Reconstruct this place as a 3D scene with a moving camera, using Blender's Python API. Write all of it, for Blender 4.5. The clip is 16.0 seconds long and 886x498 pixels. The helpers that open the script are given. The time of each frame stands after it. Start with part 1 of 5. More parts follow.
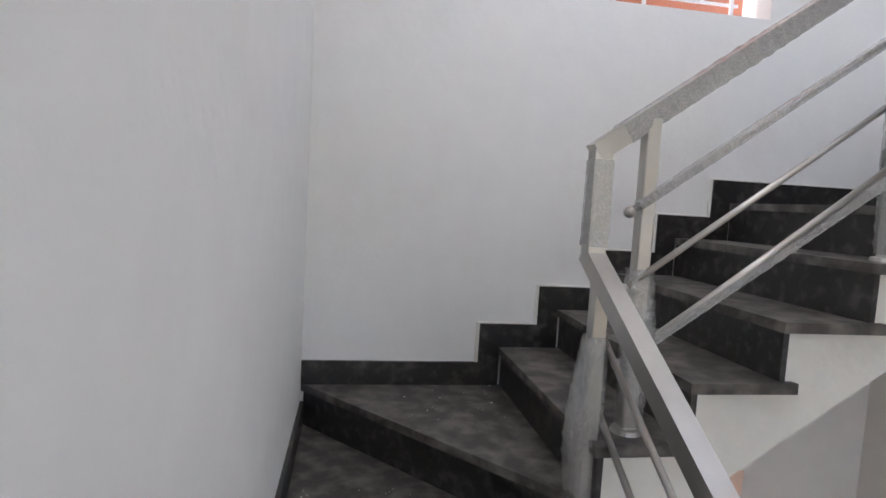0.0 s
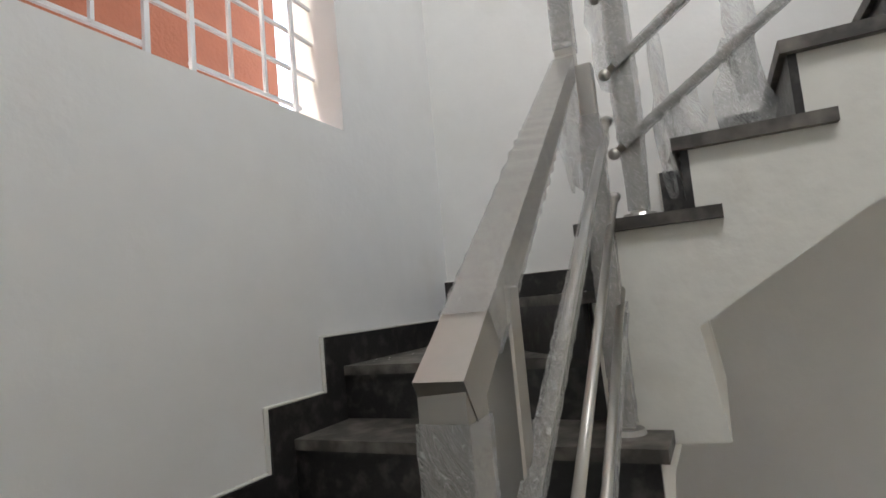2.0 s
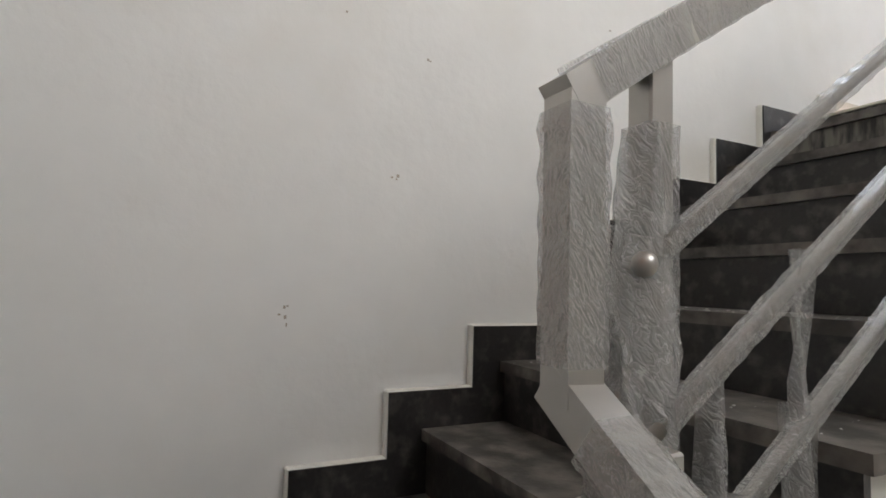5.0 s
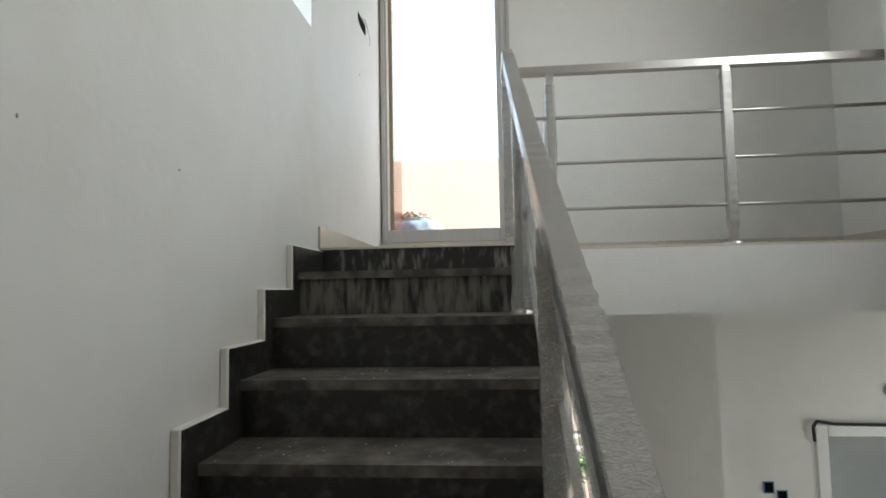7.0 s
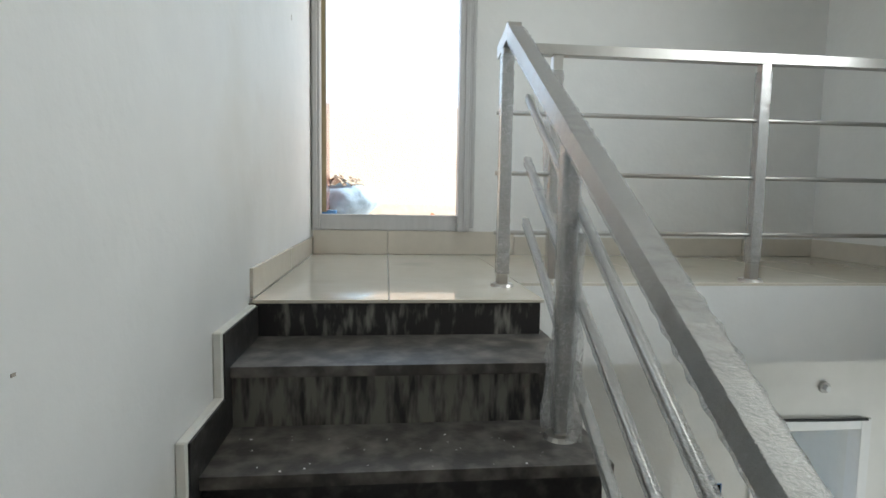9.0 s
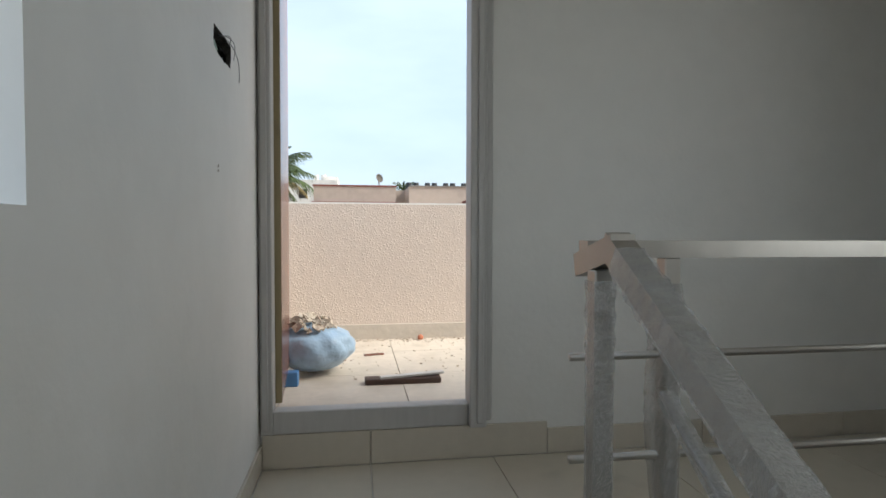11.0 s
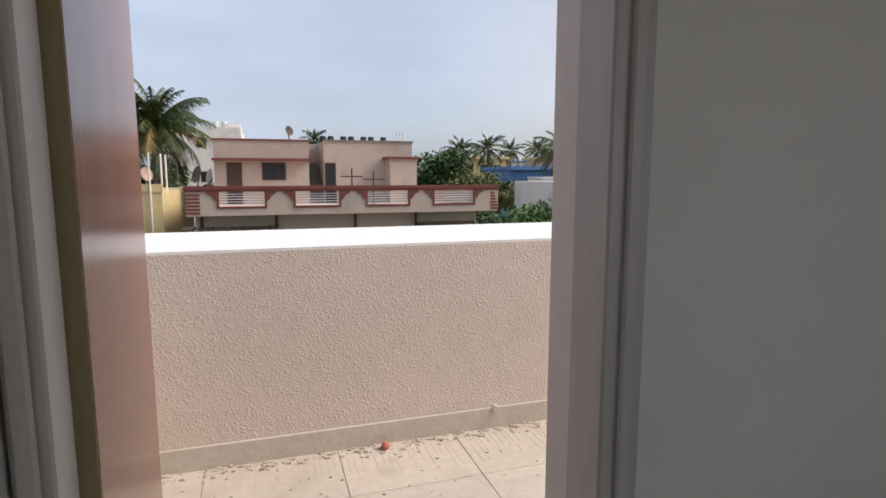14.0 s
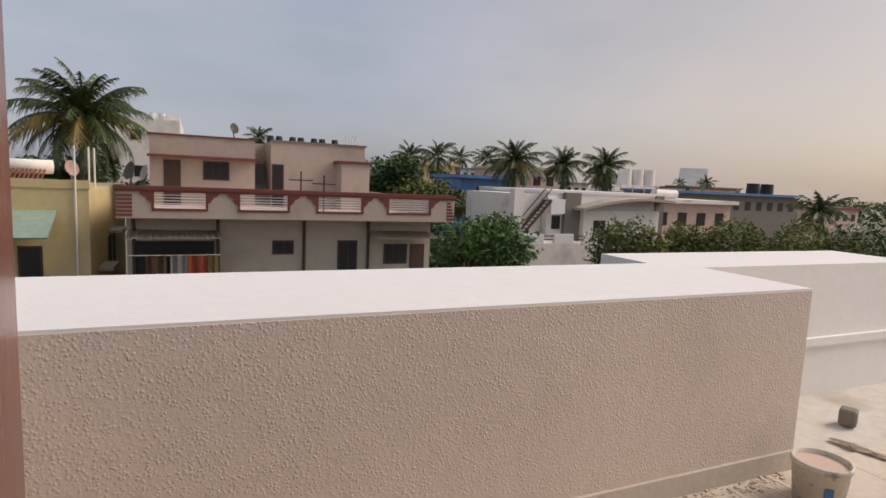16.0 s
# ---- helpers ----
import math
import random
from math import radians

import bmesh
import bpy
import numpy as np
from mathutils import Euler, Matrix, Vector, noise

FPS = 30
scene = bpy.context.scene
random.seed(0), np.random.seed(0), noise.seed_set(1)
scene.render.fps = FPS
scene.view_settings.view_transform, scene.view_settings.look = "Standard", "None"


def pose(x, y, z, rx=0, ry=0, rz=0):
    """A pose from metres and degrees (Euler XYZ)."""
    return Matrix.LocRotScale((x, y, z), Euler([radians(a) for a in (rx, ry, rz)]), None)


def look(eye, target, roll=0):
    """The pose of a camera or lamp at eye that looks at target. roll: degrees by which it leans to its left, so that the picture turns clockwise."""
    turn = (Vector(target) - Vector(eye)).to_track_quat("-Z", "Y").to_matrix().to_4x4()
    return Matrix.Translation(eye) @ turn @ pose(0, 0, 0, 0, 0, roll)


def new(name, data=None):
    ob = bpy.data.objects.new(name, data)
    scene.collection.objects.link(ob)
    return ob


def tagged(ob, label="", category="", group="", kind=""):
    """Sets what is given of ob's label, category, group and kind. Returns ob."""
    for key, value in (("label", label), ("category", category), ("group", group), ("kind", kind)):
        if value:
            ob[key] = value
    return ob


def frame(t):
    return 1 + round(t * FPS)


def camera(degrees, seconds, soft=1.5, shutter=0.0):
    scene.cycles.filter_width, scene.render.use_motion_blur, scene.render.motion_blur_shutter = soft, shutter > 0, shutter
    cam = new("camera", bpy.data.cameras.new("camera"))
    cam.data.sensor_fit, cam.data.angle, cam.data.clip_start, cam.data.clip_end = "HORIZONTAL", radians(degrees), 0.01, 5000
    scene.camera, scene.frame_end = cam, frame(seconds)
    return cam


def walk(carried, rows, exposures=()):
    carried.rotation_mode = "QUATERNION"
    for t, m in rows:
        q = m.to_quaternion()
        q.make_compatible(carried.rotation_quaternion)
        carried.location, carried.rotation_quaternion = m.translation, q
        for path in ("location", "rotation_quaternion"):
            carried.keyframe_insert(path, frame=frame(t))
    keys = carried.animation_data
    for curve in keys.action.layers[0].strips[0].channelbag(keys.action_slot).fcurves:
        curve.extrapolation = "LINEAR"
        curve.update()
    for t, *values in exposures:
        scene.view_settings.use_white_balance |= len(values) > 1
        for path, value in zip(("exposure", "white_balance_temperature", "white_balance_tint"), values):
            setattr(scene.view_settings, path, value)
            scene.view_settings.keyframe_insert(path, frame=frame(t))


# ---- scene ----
cam = camera(76.6, 16.0, soft=1.6)

PATH = [
    (0, (0.179, -2.327, 0.950), (0.504, -0.361, 0.784), 3.3),
    (0.5, (0.290, -2.041, 0.936), (0.640, -0.073, 1.024), 3.1),
    (1, (0.283, -1.706, 0.897), (1.158, 0.085, 1.054), 1.2),
    (1.5, (0.278, -1.330, 0.999), (1.780, -0.035, 1.256), -2.8),
    (2, (0.345, -1.138, 1.190), (2.139, -0.279, 1.386), -5.2),
    (2.5, (0.364, -0.955, 1.338), (2.279, -0.414, 1.498), -4.9),
    (3, (0.464, -0.815, 1.474), (2.453, -0.692, 1.632), -3.4),
    (4.3, (0.950, -0.620, 1.765), (2.870, -1.140, 1.920), -0.6),
    (5.5, (1.521, -0.381, 2.058), (3.068, -1.641, 2.197), 2.1),
    (6, (1.652, -0.380, 2.214), (2.723, -2.057, 2.413), 0.4),
    (6.5, (1.868, -0.392, 2.290), (2.372, -2.325, 2.535), -2.2),
    (7, (1.953, -0.403, 2.470), (2.118, -2.391, 2.614), -1.1),
    (7.5, (2.050, -0.537, 2.621), (2.107, -2.534, 2.708), -0.1),
    (8, (2.148, -0.664, 2.699), (2.170, -2.664, 2.674), 1.2),
    (8.5, (2.265, -0.793, 2.878), (2.135, -2.784, 2.740), 0.9),
    (9, (2.300, -1.060, 2.999), (2.095, -3.042, 2.824), 0.9),
    (9.5, (2.343, -1.323, 3.122), (2.062, -3.299, 2.983), 0.5),
    (10, (2.333, -1.588, 3.313), (1.993, -3.557, 3.226), 0.1),
    (11.3, (2.353, -2.250, 3.720), (2.060, -4.230, 3.660), 0.2),
    (12.5, (2.351, -2.936, 3.981), (2.121, -4.922, 3.947), 0.4),
    (13, (2.366, -3.114, 4.056), (2.066, -5.089, 3.969), -0.1),
    (13.5, (2.390, -3.362, 4.116), (1.937, -5.301, 3.926), 0.1),
    (14, (2.407, -3.594, 4.176), (1.799, -5.482, 3.920), -0.0),
    (14.5, (2.419, -3.838, 4.199), (1.757, -5.708, 3.938), 0.6),
    (15, (2.460, -4.053, 4.265), (1.788, -5.920, 4.014), 1.3),
    (15.5, (2.490, -4.204, 4.308), (1.800, -6.065, 4.064), 1.7),
    (16, (2.478, -4.335, 4.330), (1.683, -6.155, 4.093), 2.5),
]
walk(cam, [(t, look(eye, target, roll)) for t, eye, target, roll in PATH],
     exposures=[(0, 3.65, 6050, 15), (0.5, 3.55, 6150, 15), (1, 3.4, 6300, 13), (3, 2.95, 6550, 9), (5.5, 2.7, 6700, 11), (6, 2.45, 6450, 7), (7, 2.15, 6480, 4), (9, 2.3, 6200, 2), (10, 1.62, 6150, 0), (12.5, 0.62, 6650, 12), (14, 0.40, 6550, 13), (15, 0.32, 6750, 13), (16, -0.12, 7050, 16)])

# ---- world and light ----
world = bpy.data.worlds.new("hazy_sky")
scene.world = world
world.use_nodes = True
wn = world.node_tree
sky = wn.nodes.new("ShaderNodeTexSky")
sky.sky_type = "NISHITA"
sky.sun_disc = False
sky.sun_elevation = radians(36)
sky.sun_rotation = radians(284)
sky.air_density, sky.dust_density, sky.ozone_density = 1.0, 3.0, 1.0
# soft cloud veil over the sky
co = wn.nodes.new("ShaderNodeTexCoord")
mp = wn.nodes.new("ShaderNodeMapping")
mp.inputs["Scale"].default_value = (1.0, 1.0, 3.2)
cl = wn.nodes.new("ShaderNodeTexNoise")
cl.inputs["Scale"].default_value = 1.6
cl.inputs["Detail"].default_value = 5
cl.inputs["Roughness"].default_value = 0.55
cr = wn.nodes.new("ShaderNodeValToRGB")
cr.color_ramp.elements[0].position, cr.color_ramp.elements[1].position = 0.36, 0.72
cr.color_ramp.elements[0].color = (0.5, 0.5, 0.5, 1)
cr.color_ramp.elements[1].color = (0.86, 0.86, 0.86, 1)
mixc = wn.nodes.new("ShaderNodeMix")
mixc.data_type = "RGBA"
sep = wn.nodes.new("ShaderNodeSeparateXYZ")
toward = wn.nodes.new("ShaderNodeMapRange")
toward.interpolation_type = "SMOOTHSTEP"
toward.inputs["From Min"].default_value, toward.inputs["From Max"].default_value = -0.2, -0.95
haze = wn.nodes.new("ShaderNodeMix")
haze.data_type = "RGBA"
haze.inputs["A"].default_value = (4.9, 5.65, 6.85, 1)
haze.inputs["B"].default_value = (7.0, 6.35, 5.85, 1)
wn.links.new(co.outputs["Generated"], sep.inputs[0])
wn.links.new(sep.outputs["X"], toward.inputs["Value"])
wn.links.new(toward.outputs["Result"], haze.inputs["Factor"])
wn.links.new(haze.outputs["Result"], mixc.inputs["B"])
wn.links.new(co.outputs["Generated"], mp.inputs["Vector"])
wn.links.new(mp.outputs["Vector"], cl.inputs["Vector"])
wn.links.new(cl.outputs["Fac"], cr.inputs["Fac"])
wn.links.new(cr.outputs["Color"], mixc.inputs["Factor"])
wn.links.new(sky.outputs["Color"], mixc.inputs["A"])
wn.links.new(mixc.outputs["Result"], wn.nodes["Background"].inputs["Color"])
wn.nodes["Background"].inputs["Strength"].default_value = 0.105

sun = new("sun", bpy.data.lights.new("sun", "SUN"))
sun.data.energy, sun.data.angle, sun.data.color = 2.7, radians(28), (1.0, 0.91, 0.82)
sun.matrix_world = look((-24, 6, 22), (0, 0, 0))

# fill lamp added in an unseen opening high in the east wall
east_fill = new("east_fill_light", bpy.data.lights.new("east_fill_light", "AREA"))
east_fill.data.shape, east_fill.data.size, east_fill.data.size_y = "RECTANGLE", 1.3, 1.1
east_fill.data.energy, east_fill.data.color = 1.0, (0.97, 0.985, 1.0)
east_fill.matrix_world = look((2.86, -2.18, 4.24), (0.5, -2.18, 3.3))

# fill lamp added to brighten the east wall, in an invented west opening
west_fill = new("west_fill_light", bpy.data.lights.new("west_fill_light", "AREA"))
west_fill.data.shape, west_fill.data.size, west_fill.data.size_y = "RECTANGLE", 1.25, 1.05
west_fill.data.energy, west_fill.data.color = 6.0, (0.97, 0.985, 1.0)
west_fill.matrix_world = look((-0.1, -2.1, 4.2), (2.7, -2.3, 3.5))

# lamp added out of view to light the hall, in an assumed window
hall_fill = new("unseen_hall_window_light", bpy.data.lights.new("unseen_hall_window_light", "AREA"))
hall_fill.data.shape, hall_fill.data.size, hall_fill.data.size_y = "RECTANGLE", 1.2, 1.1
hall_fill.data.energy, hall_fill.data.color = 3, (0.95, 0.98, 1.0)
hall_fill.matrix_world = look((-1.93, -3.3, 1.05), (0.5, -3.3, 1.0))


# ---- materials ----
def shade(name, base, rough=0.6, metal=0.0, vary=0.12, scale=6.0, bump=0.0, bump_scale=60.0, tint=None, stain=None,
          stain_scale=2.5, stain_low=0.55, stain_high=0.72, stretch=(1, 1, 1), random=0.0, gloss_vary=0.0):
    """A surface with two scales of colour variation, optional stains and fine relief, in metres."""
    m = bpy.data.materials.new(name)
    m.use_nodes = True
    nt = m.node_tree
    bsdf = nt.nodes["Principled BSDF"]
    tc = nt.nodes.new("ShaderNodeTexCoord")
    geo = nt.nodes.new("ShaderNodeNewGeometry")
    mpn = nt.nodes.new("ShaderNodeMapping")
    mpn.inputs["Scale"].default_value = stretch
    nt.links.new(geo.outputs["Position"], mpn.inputs["Vector"])

    def noise_node(s, detail):
        n = nt.nodes.new("ShaderNodeTexNoise")
        n.inputs["Scale"].default_value = s
        n.inputs["Detail"].default_value = detail
        nt.links.new(mpn.outputs["Vector"], n.inputs["Vector"])
        return n

    big, small = noise_node(scale * 0.25, 3), noise_node(scale * 3, 4)
    add = nt.nodes.new("ShaderNodeMath")
    add.operation = "ADD"
    nt.links.new(big.outputs["Fac"], add.inputs[0])
    nt.links.new(small.outputs["Fac"], add.inputs[1])
    ramp = nt.nodes.new("ShaderNodeValToRGB")
    half = nt.nodes.new("ShaderNodeMath")
    half.operation = "MULTIPLY"
    half.inputs[1].default_value = 0.5
    nt.links.new(add.outputs[0], half.inputs[0])
    nt.links.new(half.outputs[0], ramp.inputs["Fac"])
    lo = [c * (1 - vary) for c in base]
    hi = [min(1.0, c * (1 + vary)) for c in (tint or base)]
    ramp.color_ramp.elements[0].position, ramp.color_ramp.elements[1].position = 0.34, 0.66
    ramp.color_ramp.elements[0].color, ramp.color_ramp.elements[1].color = (*lo, 1), (*hi, 1)
    colour = ramp.outputs["Color"]
    if stain:
        st = noise_node(stain_scale, 7)
        sr = nt.nodes.new("ShaderNodeValToRGB")
        sr.color_ramp.elements[0].position, sr.color_ramp.elements[1].position = stain_low, stain_high
        nt.links.new(st.outputs["Fac"], sr.inputs["Fac"])
        mx = nt.nodes.new("ShaderNodeMix")
        mx.data_type = "RGBA"
        mx.inputs["B"].default_value = (*stain, 1)
        nt.links.new(sr.outputs["Color"], mx.inputs["Factor"])
        nt.links.new(colour, mx.inputs["A"])
        colour = mx.outputs["Result"]
    if random:
        oi = nt.nodes.new("ShaderNodeObjectInfo")
        hsv = nt.nodes.new("ShaderNodeHueSaturation")
        mr = nt.nodes.new("ShaderNodeMapRange")
        mr.inputs["To Min"].default_value, mr.inputs["To Max"].default_value = 1 - random, 1 + random
        nt.links.new(oi.outputs["Random"], mr.inputs["Value"])
        nt.links.new(mr.outputs["Result"], hsv.inputs["Value"])
        nt.links.new(colour, hsv.inputs["Color"])
        colour = hsv.outputs["Color"]
    nt.links.new(colour, bsdf.inputs["Base Color"])
    bsdf.inputs["Roughness"].default_value = rough
    bsdf.inputs["Metallic"].default_value = metal
    if gloss_vary:
        gr = nt.nodes.new("ShaderNodeMapRange")
        gr.inputs["To Min"].default_value, gr.inputs["To Max"].default_value = max(0.02, rough - gloss_vary), min(1, rough + gloss_vary)
        nt.links.new(small.outputs["Fac"], gr.inputs["Value"])
        nt.links.new(gr.outputs["Result"], bsdf.inputs["Roughness"])
    if bump:
        bn = noise_node(bump_scale, 3)
        bp = nt.nodes.new("ShaderNodeBump")
        bp.inputs["Strength"].default_value = 1.0
        bp.inputs["Distance"].default_value = bump
        nt.links.new(bn.outputs["Fac"], bp.inputs["Height"])
        nt.links.new(bp.outputs["Normal"], bsdf.inputs["Normal"])
    return m


M_WALL = shade("matt_cream_paint", (0.76, 0.75, 0.724), 0.62, vary=0.03, scale=3, bump=0.0012, bump_scale=35, stain=(0.66, 0.63, 0.57), stain_scale=1.3, stain_low=0.60, stain_high=0.85)
M_BODY = shade("whitewashed_plaster", (0.74, 0.72, 0.66), 0.75, vary=0.05, scale=5, bump=0.003, bump_scale=22, stain=(0.58, 0.54, 0.47), stain_scale=3, stain_low=0.6, stain_high=0.8)
M_GRANITE = shade("dusty_black_granite", (0.020, 0.0180, 0.017), 0.38, vary=0.35, scale=30, stain=(0.105, 0.097, 0.086), stain_scale=22, stain_low=0.50, stain_high=0.85, bump=0.0006, bump_scale=120, gloss_vary=0.12)
M_TREAD = shade("dusty_granite_tread", (0.050, 0.044, 0.038), 0.5, vary=0.3, scale=14, stain=(0.24, 0.216, 0.188), stain_scale=13, stain_low=0.42, stain_high=0.85, bump=0.0008, bump_scale=90, gloss_vary=0.12)
M_RISER_DIRTY = shade("granite_riser_with_dried_slurry_runs", (0.016, 0.014, 0.013), 0.45, vary=0.25, scale=20, stain=(0.20, 0.19, 0.165), stain_scale=9, stain_low=0.50, stain_high=0.66, stretch=(3.2, 1, 0.8))
M_RISER_SLURRY = shade("granite_riser_coated_with_dried_slurry", (0.018, 0.016, 0.015), 0.6, vary=0.25, scale=20, stain=(0.17, 0.16, 0.135), stain_scale=8, stain_low=0.36, stain_high=0.56, stretch=(4.5, 1, 0.9))
M_STEEL = shade("brushed_stainless_steel", (0.47, 0.45, 0.42), 0.36, metal=1.0, vary=0.05, scale=10, gloss_vary=0.06)
M_TILE = shade("glossy_ivory_vitrified_tile", (0.60, 0.55, 0.46), 0.07, vary=0.04, scale=4, gloss_vary=0.04, stain=(0.50, 0.46, 0.39), stain_scale=3, stain_low=0.6)
M_SKIRT = shade("ivory_tile_skirting", (0.58, 0.53, 0.45), 0.2, vary=0.05, scale=6)
M_GROUT = shade("grey_grout", (0.30, 0.28, 0.25), 0.8)
M_FRAME = shade("grey_painted_door_frame", (0.50, 0.49, 0.48), 0.45, vary=0.08, scale=7, stretch=(2, 2, 0.3), bump=0.0008, bump_scale=30)
M_LEAF = shade("polished_reddish_brown_laminate", (0.17, 0.082, 0.063), 0.22, vary=0.22, scale=10, stretch=(6, 6, 0.25), tint=(0.24, 0.105, 0.075), gloss_vary=0.06)
M_LEAF_EDGE = shade("unfinished_door_edge", (0.33, 0.27, 0.15), 0.6, vary=0.1, scale=12, stretch=(3, 3, 0.4))
M_STUCCO = shade("cream_textured_plaster", (0.64, 0.555, 0.49), 0.8, vary=0.05, scale=5, bump=0.0032, bump_scale=72, stain=(0.54, 0.47, 0.40), stain_scale=1.6, stain_low=0.55, stain_high=0.85)


def droplets(m, scale, height):
    """Raised drops scattered over a plastered surface."""
    nt = m.node_tree
    bsdf = nt.nodes["Principled BSDF"]
    under_bump = bsdf.inputs["Normal"].links[0].from_socket
    geo = nt.nodes.new("ShaderNodeNewGeometry")
    vor = nt.nodes.new("ShaderNodeTexVoronoi")
    vor.inputs["Scale"].default_value = scale
    nz = nt.nodes.new("ShaderNodeTexNoise")
    nz.inputs["Scale"].default_value = scale * 0.3
    drop = nt.nodes.new("ShaderNodeMapRange")
    drop.interpolation_type = "SMOOTHSTEP"
    drop.inputs["From Min"].default_value, drop.inputs["From Max"].default_value = 0.55, 0.10
    where = nt.nodes.new("ShaderNodeMapRange")
    where.inputs["From Min"].default_value, where.inputs["From Max"].default_value = 0.30, 0.58
    mul = nt.nodes.new("ShaderNodeMath")
    mul.operation = "MULTIPLY"
    bp = nt.nodes.new("ShaderNodeBump")
    bp.inputs["Distance"].default_value = height
    nt.links.new(geo.outputs["Position"], vor.inputs["Vector"])
    nt.links.new(geo.outputs["Position"], nz.inputs["Vector"])
    nt.links.new(vor.outputs["Distance"], drop.inputs["Value"])
    nt.links.new(nz.outputs["Fac"], where.inputs["Value"])
    nt.links.new(drop.outputs["Result"], mul.inputs[0])
    nt.links.new(where.outputs["Result"], mul.inputs[1])
    nt.links.new(mul.outputs[0], bp.inputs["Height"])
    nt.links.new(under_bump, bp.inputs["Normal"])
    nt.links.new(bp.outputs["Normal"], bsdf.inputs["Normal"])


droplets(M_STUCCO, 75, 0.0026)
M_REVEAL = shade("grey_trowelled_plaster", (0.74, 0.71, 0.67), 0.75, vary=0.05, scale=4, bump=0.0015, bump_scale=30)
M_COPING = shade("white_coping_paint", (0.80, 0.79, 0.77), 0.6, vary=0.03, scale=3, bump=0.002, bump_scale=18)
M_CEMENT = shade("cement_skirting", (0.52, 0.47, 0.41), 0.8, vary=0.1, scale=6, bump=0.003, bump_scale=30)
M_TERRACE = shade("dusty_terrace_tile", (0.60, 0.53, 0.45), 0.6, vary=0.08, scale=8, stain=(0.46, 0.40, 0.33), stain_scale=5, stain_low=0.5, stain_high=0.85, random=0.05)
M_SLAB = shade("grey_white_waterproofing", (0.58, 0.55, 0.50), 0.8, vary=0.12, scale=5, stain=(0.40, 0.36, 0.31), stain_scale=2, bump=0.003)
# near-black without sheen: recess shade put into colour, also the black back box
M_DARK = shade("recess_shade_black", (0.006, 0.0055, 0.005), 0.8, vary=0.3, scale=30, bump=0.01, bump_scale=60)
M_DARK.node_tree.nodes["Principled BSDF"].inputs["Specular IOR Level"].default_value = 0.05
M_CAVITY = shade("broken_grey_mortar", (0.05, 0.047, 0.04), 0.9, vary=0.5, scale=40, bump=0.006, bump_scale=120)
M_GRILLE = shade("white_enamelled_grille", (0.78, 0.78, 0.78), 0.4, vary=0.03)
M_ORANGE = shade("terracotta_painted_wall", (0.46, 0.17, 0.095), 0.8, vary=0.08, scale=5, bump=0.004)
M_RED = shade("oxide_red_trim", (0.17, 0.045, 0.032), 0.6, vary=0.12, scale=8)
M_HOUSE = shade("beige_house_paint", (0.46, 0.38, 0.315), 0.8, vary=0.06, scale=1.5, stain=(0.36, 0.30, 0.25), stain_scale=0.9, stain_low=0.55)
M_HOUSE2 = shade("pale_grey_beige_paint", (0.44, 0.40, 0.33), 0.8, vary=0.06, scale=1.5, stain=(0.35, 0.31, 0.26), stain_scale=0.8, stain_low=0.55)
M_CREAM = shade("cream_yellow_paint", (0.62, 0.50, 0.26), 0.8, vary=0.08, scale=1.5, stain=(0.50, 0.42, 0.26), stain_scale=1.1, stain_low=0.5)
M_WHITEH = shade("white_house_paint", (0.78, 0.74, 0.69), 0.75, vary=0.06, scale=1.0, stain=(0.52, 0.49, 0.46), stain_scale=0.7, stain_low=0.55)
M_PINK = shade("pale_pink_paint", (0.62, 0.47, 0.40), 0.8, vary=0.08, scale=1.0)
M_GREYH = shade("grey_brown_paint", (0.20, 0.18, 0.155), 0.8, vary=0.08, scale=1.0)
M_BLUE = shade("blue_sheet_and_paint", (0.07, 0.19, 0.40), 0.6, vary=0.15, scale=1.0)
M_GREENROOF = shade("faded_green_sheet", (0.27, 0.36, 0.29), 0.6, vary=0.15, scale=2)
M_SHEET = shade("weathered_corrugated_sheet", (0.42, 0.37, 0.31), 0.65, vary=0.2, scale=3)
M_WOOD = shade("dark_brown_wood", (0.065, 0.035, 0.025), 0.55, vary=0.2, scale=6, stretch=(3, 3, 0.4))
# near-black colour stands in for the shade of unlit rooms and the porch
M_BLACK = shade("interior_shade_black", (0.012, 0.012, 0.013), 0.5, vary=0.2)
M_TANK = shade("black_plastic_tank", (0.018, 0.018, 0.02), 0.5)
M_WTANK = shade("white_plastic_tank", (0.70, 0.68, 0.64), 0.5, vary=0.06)
M_TRUNK = shade("grey_palm_trunk", (0.16, 0.13, 0.10), 0.9, vary=0.25, scale=8, bump=0.01, bump_scale=12)
M_FROND = shade("coconut_frond", (0.030, 0.050, 0.014), 0.5, vary=0.45, scale=2, tint=(0.070, 0.095, 0.026))
M_FROND_DRY = shade("yellowing_frond", (0.20, 0.14, 0.035), 0.6, vary=0.35, scale=2)
M_LEAVES = shade("dense_tree_leaves", (0.030, 0.062, 0.018), 0.55, vary=0.4, scale=3, tint=(0.06, 0.12, 0.03))
M_LEAVES2 = shade("bright_bush_leaves", (0.035, 0.09, 0.016), 0.7, vary=0.4, scale=3, tint=(0.065, 0.145, 0.03))
M_LEAVES3 = shade("dull_olive_leaves", (0.075, 0.100, 0.026), 0.85, vary=0.45, scale=2, tint=(0.15, 0.165, 0.05))
M_GROUND = shade("dry_earth_and_weeds", (0.20, 0.16, 0.11), 0.95, vary=0.2, scale=0.6, stain=(0.08, 0.10, 0.04), stain_scale=0.25, stain_low=0.45, stain_high=0.7)
M_ROAD = shade("grey_asphalt", (0.06, 0.058, 0.055), 0.9, vary=0.2, scale=2)
